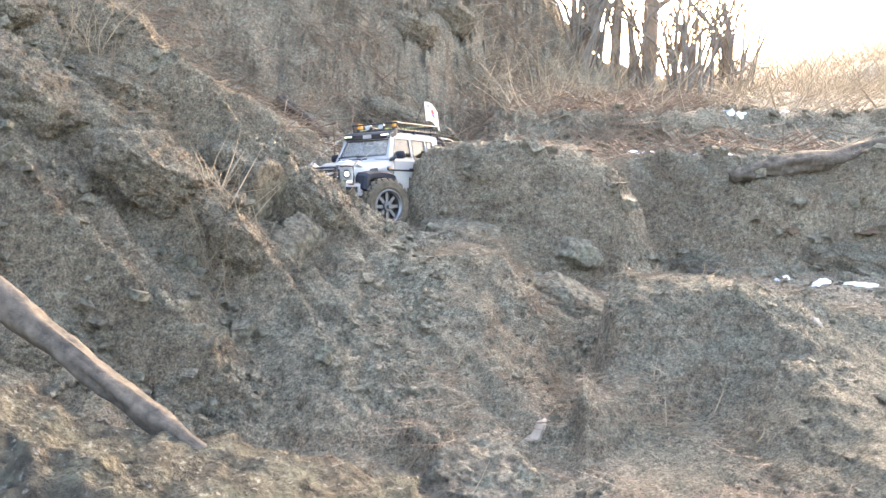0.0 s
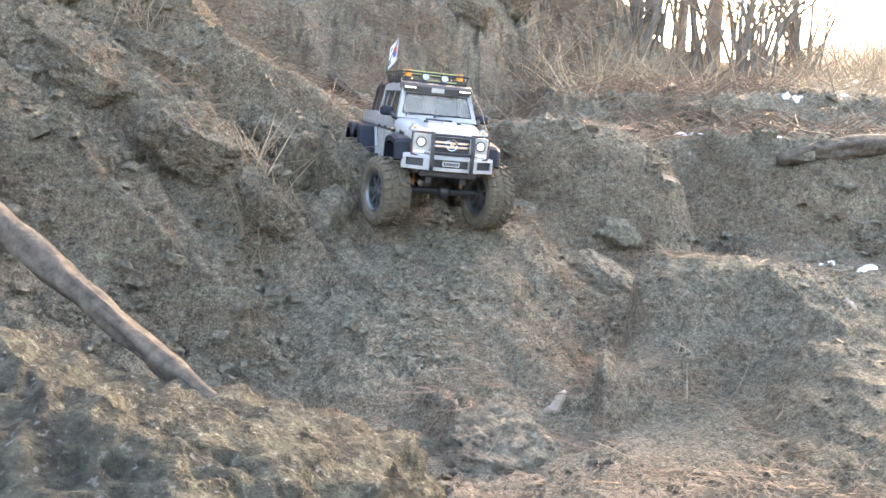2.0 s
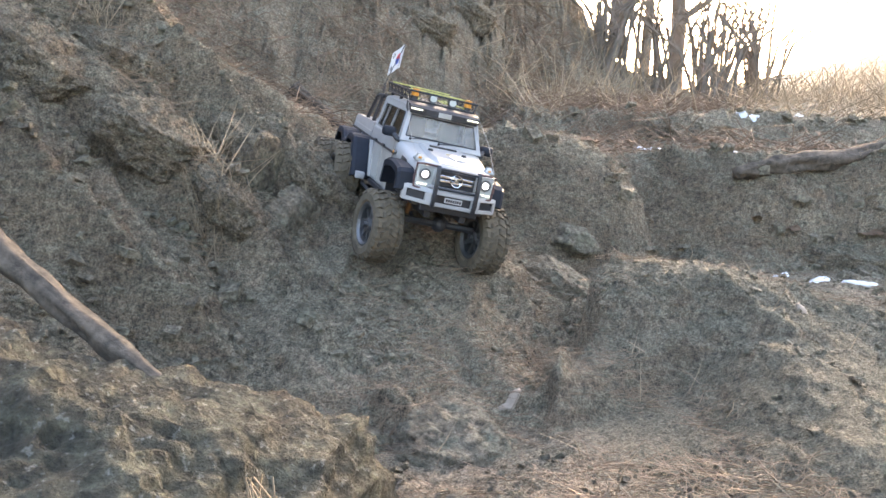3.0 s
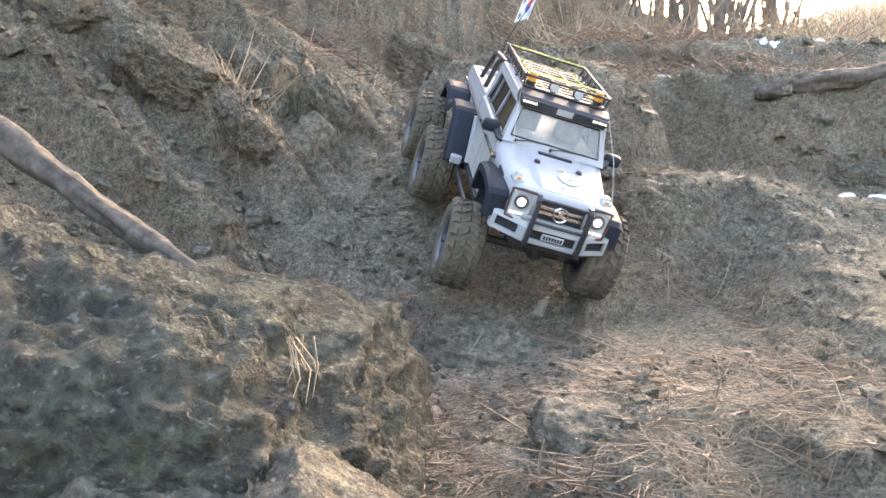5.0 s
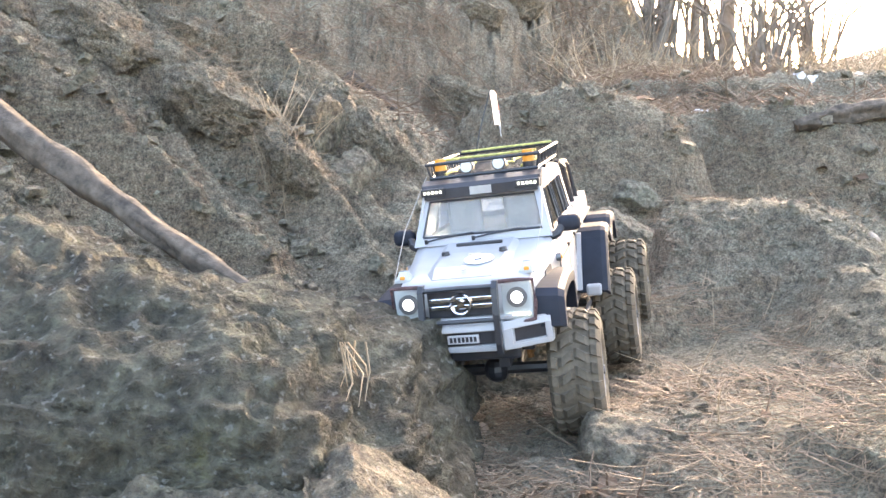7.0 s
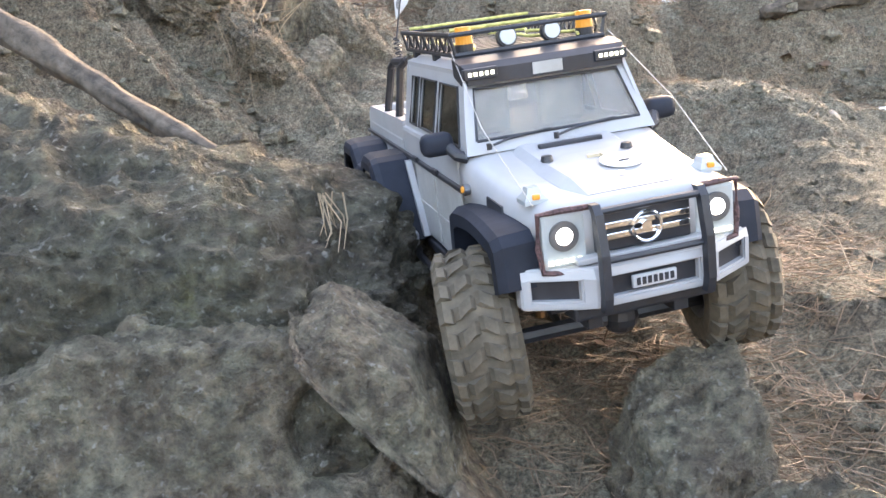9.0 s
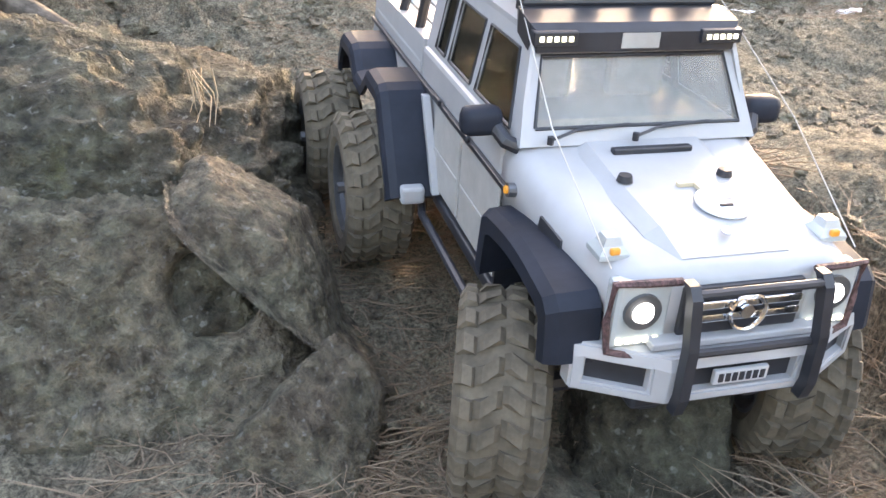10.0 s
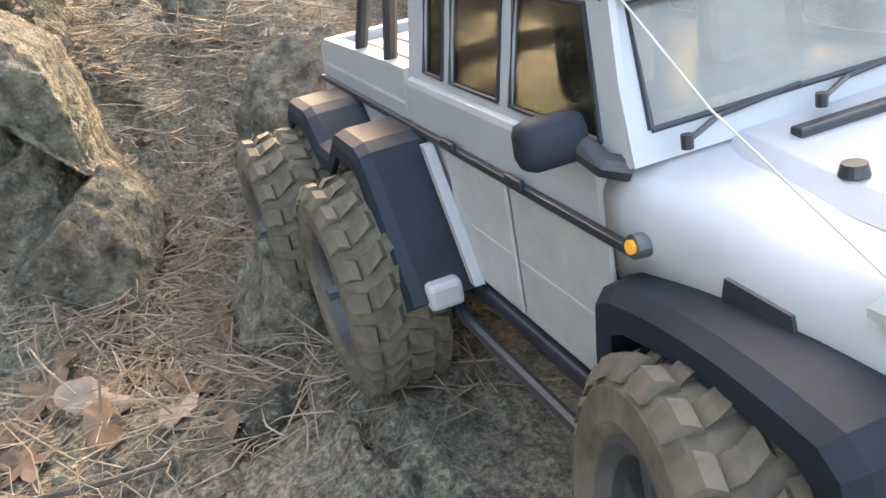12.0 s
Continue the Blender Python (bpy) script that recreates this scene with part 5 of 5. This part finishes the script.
def build_rack():
    bm = bmesh.new()
    x0, x1, w = -0.300, -0.118, 0.066
    for z, k in ((0.179, 1.0), (0.196, 1.06)):
        ring = [(x0, -w * k, z), (x0, w * k, z), (x1 + 0.004, w * k, z), (x1 + 0.004, -w * k, z)]
        tube(bm, ring + ring[:1], 0.0023, 6)
    for x in (-0.30, -0.27, -0.24, -0.21, -0.18, -0.15, -0.116):
        for s in (1, -1):
            tube(bm, ((x, s * w, 0.179), (x, s * w * 1.06, 0.196)), 0.0016, 5)
    for k in range(10):
        x = -0.290 + k * 0.0185
        box(bm, x - 0.0035, x + 0.0035, -w, w, 0.1775, 0.180)
    for y in (-0.03, 0.0, 0.03):
        box(bm, x0, x1, y - 0.002, y + 0.002, 0.1765, 0.179)
    for s in (1, -1):
        for x in (-0.28, -0.2, -0.13):
            box(bm, x - 0.004, x + 0.004, s * 0.062 - 0.003, s * 0.062 + 0.003, 0.171, 0.178)
    rack = part("roof_rack", bm, BLACK, truck, "black tubular roof rack")
    for s in (1, -1):
        for k in range(6):
            x = -0.285 + k * 0.03
            bm = bmesh.new()
            ring = [(x + 0.006 * math.cos(a), s * 0.0675, 0.1875 + 0.006 * math.sin(a)) for a in [2 * math.pi * i / 12 for i in range(13)]]
            tube(bm, ring, 0.0011, 5)
            part("rail_ring", bm, BLACK, rack)
        # beacons, round work lamps
        bm = bmesh.new()
        disc(bm, (-0.126, s * 0.055, 0.1835), (0, 0, 1), 0.008, 0.007, 16)
        bc = part("beacon", bm, BLACK, truck, "amber beacon on the roof rack")
        bm = bmesh.new()
        disc(bm, (-0.126, s * 0.055, 0.194), (0, 0, 1), 0.0075, 0.014, 16, 0.0068)
        part("dome", bm, AMBER, bc)
        bm = bmesh.new()
        disc(bm, (-0.118, s * 0.02, 0.1885), (1, 0, 0.15), 0.0085, 0.007, 18)
        wl = part("work_lamp", bm, BLACK, truck, "small round lamp on the roof rack")
        bm = bmesh.new()
        disc(bm, (-0.1135, s * 0.02, 0.1892), (1, 0, 0.15), 0.007, 0.002, 18)
        part("lens", bm, CLEAR, wl)
    bm = bmesh.new()
    for y, z in ((-0.045, 0.183), (0.02, 0.184), (0.05, 0.1835)):
        tube(bm, [(-0.29 + 0.017 * i, y + 0.004 * math.sin(i * 1.7), z + 0.001 * math.sin(i * 2.3)) for i in range(11)], 0.0015, 6)
    for x in (-0.135, -0.29):
        tube(bm, [(x + 0.002 * math.sin(i * 1.3), -0.064 + 0.0128 * i, 0.199) for i in range(11)], 0.0016, 6)
    part("rope", bm, ROPE, truck, "yellow-green rope lashed to the rack")


def build_flag():
    base = Vector((-0.372, -0.062, 0.163))
    bm = bmesh.new()
    tube(bm, [base + Vector((0.0035 * math.cos(a), 0.0035 * math.sin(a), 0.026 * a / (10 * math.pi))) for a in [2 * math.pi * i / 12 for i in range(61)]], 0.0009, 4)
    tube(bm, (base + Vector((0, 0, 0.024)), base + Vector((-0.006, 0.010, 0.06)), base + Vector((-0.02, 0.03, 0.118))), 0.0009, 5)
    part("aerial", bm, BLACK, truck, "thin black aerial on a coil spring")
    # the cloth hangs back from the top of the aerial; built in strips with a slight wave
    L, H, n = 0.076, 0.052, 8
    top = base + Vector((-0.02, 0.03, 0.117))
    def at(u, v, off=0.0):
        return top + Vector((-u * L - 0.008 * v, 0.006 * math.sin(u * 5.0) * u + off, -v * H - 0.022 * u * u + 0.002 * math.sin(6 * u)))
    bm = bmesh.new()
    for side in (1, -1):
        g = [[bm.verts.new(at(i / n, j / 4, side * 0.0003)) for j in range(5)] for i in range(n + 1)]
        for i in range(n):
            for j in range(4):
                bm.faces.new((g[i][j], g[i + 1][j], g[i + 1][j + 1], g[i][j + 1]))
    flag = part("flag", bm, PAPER, truck, "white flag with a red and blue disc and black bars", True)
    for side in (1, -1):
        for a0, mat, nm in ((0.3, INKRED, "red_half"), (0.3 + math.pi, INKBLUE, "blue_half")):
            bm = bmesh.new()
            c = bm.verts.new(at(0.5, 0.5, side * 0.0008))
            vs = [bm.verts.new(at(0.5 + 0.165 * math.cos(a0 + k * math.pi / 14), 0.5 - 0.24 * math.sin(a0 + k * math.pi / 14), side * 0.0008)) for k in range(15)]
            for p, q in zip(vs, vs[1:]):
                bm.faces.new((c, p, q))
            part(nm, bm, mat, flag)
        for cu, cv, d in ((0.19, 0.22, 1), (0.81, 0.22, -1), (0.19, 0.78, -1), (0.81, 0.78, 1)):
            for k in (-1, 0, 1):
                bm = bmesh.new()
                du, dv = 0.055 * 0.68, 0.055 * d * 1.0
                mu, mv = cu + k * 0.035 * d, cv - k * 0.05
                wu, wv = 0.009 * d, -0.014
                bm.faces.new([bm.verts.new(at(mu + a * du + b * wu, mv + a * dv * 1.4 + b * wv, side * 0.0008)) for a, b in ((-1, -1), (1, -1), (1, 1), (-1, 1))])
                part("bar", bm, INK, flag)


def build_chassis():
    bm = bmesh.new()
    for y in (-0.034, 0.034):
        box(bm, -0.47, 0.06, y - 0.006, y + 0.006, -0.012, 0.006, 0.001)
    box(bm, -0.17, -0.06, -0.03, 0.03, -0.016, 0.008, 0.003)
    box(bm, -0.48, 0.06, -0.07, 0.07, 0.012, 0.034, 0.003)
    box(bm, -0.0745, 0.062, -0.068, 0.068, 0.006, 0.0645, 0.002)
    for s in (1, -1):
        box(bm, -0.0748, -0.070, min(s * 0.060, s * 0.0862), max(s * 0.060, s * 0.0862), 0.0, 0.062)
    part("chassis", bm, BLACK, truck, "black ladder chassis")


def wheel_meshes():
    """Tyre with lugs, and rim, about their own centre with the axle along y."""
    R, W = 0.060, 0.047
    prof = ((0.033, -0.40), (0.040, -0.5), (0.050, -0.5), (0.0555, -0.42), (0.0568, -0.2), (0.0570, 0.2), (0.0568, 0.2), (0.0555, 0.42), (0.050, 0.5), (0.040, 0.5), (0.033, 0.40))
    bm = bmesh.new()
    rings = []
    n = 40
    for i in range(n):
        a = 2 * math.pi * i / n
        rings.append([(r * math.cos(a), w * W, r * math.sin(a)) for r, w in prof])
    loft(bm, rings + rings[:1], cap=False)
    bmesh.ops.remove_doubles(bm, verts=bm.verts, dist=0.00005)
    tyre_verts, tyre_faces = [v.co[:] for v in bm.verts], [[v.index for v in f.verts] for f in bm.faces]
    bm.verts.index_update()
    tyre_faces = [[v.index for v in f.verts] for f in bm.faces]
    bm.free()
    def block(w0, w1, a1, skew, r0, r1):
        verts = []
        for r in (r0, r1):
            q = 0.0 if r == r0 else 0.08 * (1 if w1 > w0 else -1)
            e = 0.0 if r == r0 else 0.008
            for w, a in ((w0 + q, e), (w1 - q, skew + e), (w1 - q, a1 + skew - e), (w0 + q, a1 - e)):
                verts.append((r * math.cos(a), w * W, r * math.sin(a)))
        mb = bpy.data.meshes.new("tread_block")
        mb.from_pydata(verts, [], [(4, 5, 6, 7), (0, 1, 5, 4), (1, 2, 6, 5), (2, 3, 7, 6), (3, 0, 4, 7), (3, 2, 1, 0)])
        mb.materials.append(RUBBER)
        return mb
    st = 2 * math.pi / 22
    blocks = [(block(-0.30, 0.02, st * 0.55, st * 0.35, 0.0560, R), 0.0), (block(-0.02, 0.30, st * 0.55, -st * 0.35, 0.0560, R), 0.5 * st),
              (block(0.50, 0.24, st * 0.62, 0.1 * st, 0.0525, R - 0.0008), 0.5 * st), (block(-0.50, -0.24, st * 0.62, -0.1 * st, 0.0525, R - 0.0008), 0.0)]
    me = bpy.data.meshes.new("tyre")
    me.from_pydata(tyre_verts, [], tyre_faces)
    me.materials.append(RUBBER)
    bm = bmesh.new()
    for s in (1, -1):
        rings = []
        for i in range(28):
            a = 2 * math.pi * i / 28
            rings.append([(r * math.cos(a), s * w, r * math.sin(a)) for r, w in ((0.0335, 0.019), (0.036, 0.021), (0.0335, 0.0215), (0.0295, 0.018), (0.029, 0.0))])
        loft(bm, rings + rings[:1], cap=False)
        for i in range(8):
            a = 2 * math.pi * i / 8
            c, n2 = math.cos(a), math.sin(a)
            box_v = box(bm, 0.010, 0.030, -0.0035, 0.0035, -0.004, 0.004)
            rot = Matrix.Rotation(-a, 4, "Y")
            for v in box_v:
                v.co = rot @ Vector((v.co.x, s * 0.012 + v.co.z * 0.6, v.co.y))
        disc(bm, (0, s * 0.014, 0), (0, s, 0), 0.012, 0.008, 16, 0.010)
        disc(bm, (0, s * 0.020, 0), (0, s, 0), 0.0045, 0.007, 6)
    bmesh.ops.recalc_face_normals(bm, faces=bm.faces)
    rim = bpy.data.meshes.new("rim")
    bm.to_mesh(rim)
    bm.free()
    rim.materials.append(STEEL)
    return me, rim, blocks, st


AXLES = ((0.0, 0.103), (-0.290, 0.130), (-0.440, 0.144))
WHEELS = []


def build_wheels():
    tyre, rim, blocks, st = wheel_meshes()
    # added black disc keeps the rim dark, hiding bright ground behind the spokes
    bm = bmesh.new()
    bmesh.ops.create_cone(bm, cap_ends=True, segments=24, radius1=0.033, radius2=0.033, depth=0.006, matrix=Matrix.Rotation(radians(90), 4, "X"))
    disc = bpy.data.meshes.new("rim_backing")
    bm.to_mesh(disc)
    bm.free()
    disc.materials.append(BLACK)
    for mesh in (tyre, rim, disc, *(mb for mb, _ in blocks)):
        mesh.transform(Matrix.Diagonal((1.13, 1.2, 1.13, 1.0)))
    for x, y in AXLES:
        for s in (-1, 1):
            w = new("wheel", tyre)
            w.parent, w["label"] = truck, "wide knobbly dusty tyre on a dark rim"
            r = new("rim", rim)
            r.parent = w
            h = new("rim_backing", disc)
            h.parent = w
            for mb, start in blocks:
                for i in range(22):
                    tb = new("tread_block", mb)
                    tb.parent = w
                    tb.matrix_basis = Matrix.Rotation(-(start + i * st), 4, "Y")
            WHEELS.append((w, x, s * y))
        bm = bmesh.new()
        tube(bm, ((x, -y + 0.02, -0.032), (x, -0.02, -0.032), (x, 0.02, -0.032), (x, y - 0.02, -0.032)), 0.0065)
        bmesh.ops.create_uvsphere(bm, u_segments=12, v_segments=8, radius=0.015, matrix=Matrix.Translation((x, 0.012, -0.032)))
        part("axle", bm, BLACK, truck, "black axle with differential")
        for s in (-1, 1):
            bm = bmesh.new()
            tube(bm, ((x - 0.012, s * 0.050, -0.024), (x - 0.014, s * 0.046, 0.03)), 0.004, 8)
            tube(bm, [(x - 0.012 + 0.006 * math.cos(a), s * 0.049 + 0.006 * math.sin(a), -0.018 + 0.038 * a / (12 * math.pi)) for a in [2 * math.pi * i / 10 for i in range(61)]], 0.0011, 4)
            part("shock_absorber", bm, COPPER, truck)
            bm = bmesh.new()
            tube(bm, ((x, s * 0.036, -0.036), (x - (0.11 if x > -0.35 else 0.06), s * 0.03, -0.012)), 0.0035, 6)
            part("link_rod", bm, STEEL, truck)


build_body()
build_cabin()
build_bed()
before = set(truck.children_recursive)
build_front()
for ob in truck.children_recursive:
    # the nose sits a little further back and higher
    if ob not in before and not ob.name.startswith(("mirror", "cord", "hood_", "sticker", "mark", "tape")):
        ob.data.transform(Matrix.Translation((-0.0075, 0, 0.003)))
build_flares()
build_rack()
build_flag()
build_chassis()
build_wheels()

TRUCK_ROWS = [
    (0.0, (-0.231, 2.099, 0.518), (3.9, -3.8, -122.5)),
    (0.5, (-0.279, 2.023, 0.533), (3.3, -5.4, -112.4)),
    (1.0, (-0.276, 1.931, 0.573), (3.5, -7.3, -99.5)),
    (1.5, (-0.194, 1.814, 0.557), (1.0, 1.2, -80.7)),
    (2.0, (-0.074, 1.685, 0.557), (-4.8, 1.7, -72.3)),
    (2.5, (-0.026, 1.649, 0.543), (-8.9, 2.8, -70.8)),
    (4.3, (0.104, 1.346, 0.395), (-11.0, 19.5, -77.5)),
    (5.0, (0.135, 1.253, 0.361), (-17.3, 16.8, -83.1)),
    (5.5, (0.101, 1.180, 0.333), (2.1, 10.0, -89.3)),
    (6.0, (0.065, 1.078, 0.310), (-2.3, 11.5, -97.1)),
    (6.5, (0.008, 0.984, 0.307), (3.9, 5.9, -98.9)),
    (8.5, (0.038, 0.647, 0.323), (5.4, -0.2, -82.1)),
    (9.0, (0.137, 0.575, 0.304), (5.9, 2.7, -72.2)),
    (9.5, (0.191, 0.461, 0.231), (3.4, 14.1, -75.6)),
    (10.0, (0.234, 0.353, 0.234), (-1.2, 10.6, -80.0)),
    (10.5, (0.271, 0.302, 0.266), (2.0, -0.2, -77.8)),
    (11.0, (0.277, 0.190, 0.268), (7.0, -9.5, -84.0)),
    (11.2, (0.275, 0.151, 0.271), (9.3, -10.5, -86.2)),
    (11.5, (0.305, 0.066, 0.236), (7.0, -6.5, -88.3)),
    (12.0, (0.295, -0.061, 0.281), (8.1, -10.4, -89.8)),
]


# heights of the front wheels, right and left, as the axle swings
SWING = ((8.5, 9.0, 9.5, 10.5, 11.2, 12.0), (-0.030, -0.022, -0.026, -0.045, -0.059, -0.008), (0.005, -0.006, -0.040, -0.030, -0.005, -0.040))


def truck_pose(t, p, r):
    return Matrix.Translation(p) @ Euler([radians(a) for a in r]).to_matrix().to_4x4()


def motions():
    rows = [(t, truck_pose(t, p, r)) for t, p, r in TRUCK_ROWS]
    walk(truck, rows)
    # the wheels roll with the way gone, ride over the ground and steer a little
    times = [0.25 * i for i in range(49)]
    ts = [t for t, _ in rows]
    def at(t):
        i = max(k for k in range(len(ts)) if ts[k] <= t + 1e-6)
        if i == len(ts) - 1:
            return rows[-1][1]
        f = (t - ts[i]) / (ts[i + 1] - ts[i])
        return rows[i][1].lerp(rows[i + 1][1], f)
    poses = [at(t) for t in times]
    for w, x, y in WHEELS:
        angle, out, last, zs = 0.0, [], None, []
        for m in poses:
            c = m @ Vector((x, y, -0.035))
            k = np.linspace(-0.8, 0.8, 7) * 0.06
            d = m.to_3x3() @ Vector((1, 0, 0))
            gx, gy = c.x + k * d.x, c.y + k * d.y
            need = float(np.max(land(gx, gy) + np.sqrt(0.068 ** 2 - k ** 2)))
            zs.append(min(-0.012, max(-0.055, -0.035 + need - c.z)))
        zs = [zs[0]] + [(a + b + c) / 3 for a, b, c in zip(zs, zs[1:], zs[2:])] + [zs[-1]]
        if x == 0.0:
            # the front axle swings far as it climbs off the rocks
            late = [float(np.interp(t, SWING[0], SWING[1 if y < 0 else 2])) for t in times]
            part_of = [float(ramp(t, 7.2, 8.4)) for t in times]
            zs = [z * (1 - k) + w * k for z, w, k in zip(zs, late, part_of)]
        for t, m, z in zip(times, poses, zs):
            c = m @ Vector((x, y, z))
            if last is not None:
                angle += min(80.0, math.degrees((c - last).length / 0.068))
            last = c
            steer, lean = 0.0, 0.0
            if x == 0.0:
                lean = float(ramp(t, 7.2, 8.4)) * math.atan2(float(np.interp(t, SWING[0], SWING[2])) - float(np.interp(t, SWING[0], SWING[1])), 0.206)
                steer = float(np.interp(t, (0, 1, 2, 4.3, 5.2, 6, 6.6, 8.5, 9.0, 9.5, 10.5, 11.2, 12), (-14, 10, 14, 0, -4, 2, 5, -6, -13, -15, -22, -20, -12)))
            out.append((t, Matrix.Translation((x, y, z)) @ Matrix.Rotation(lean, 4, "X") @ Matrix.Rotation(radians(steer), 4, "Z") @ Matrix.Rotation(radians(angle), 4, "Y")))
        walk(w, out)


motions()
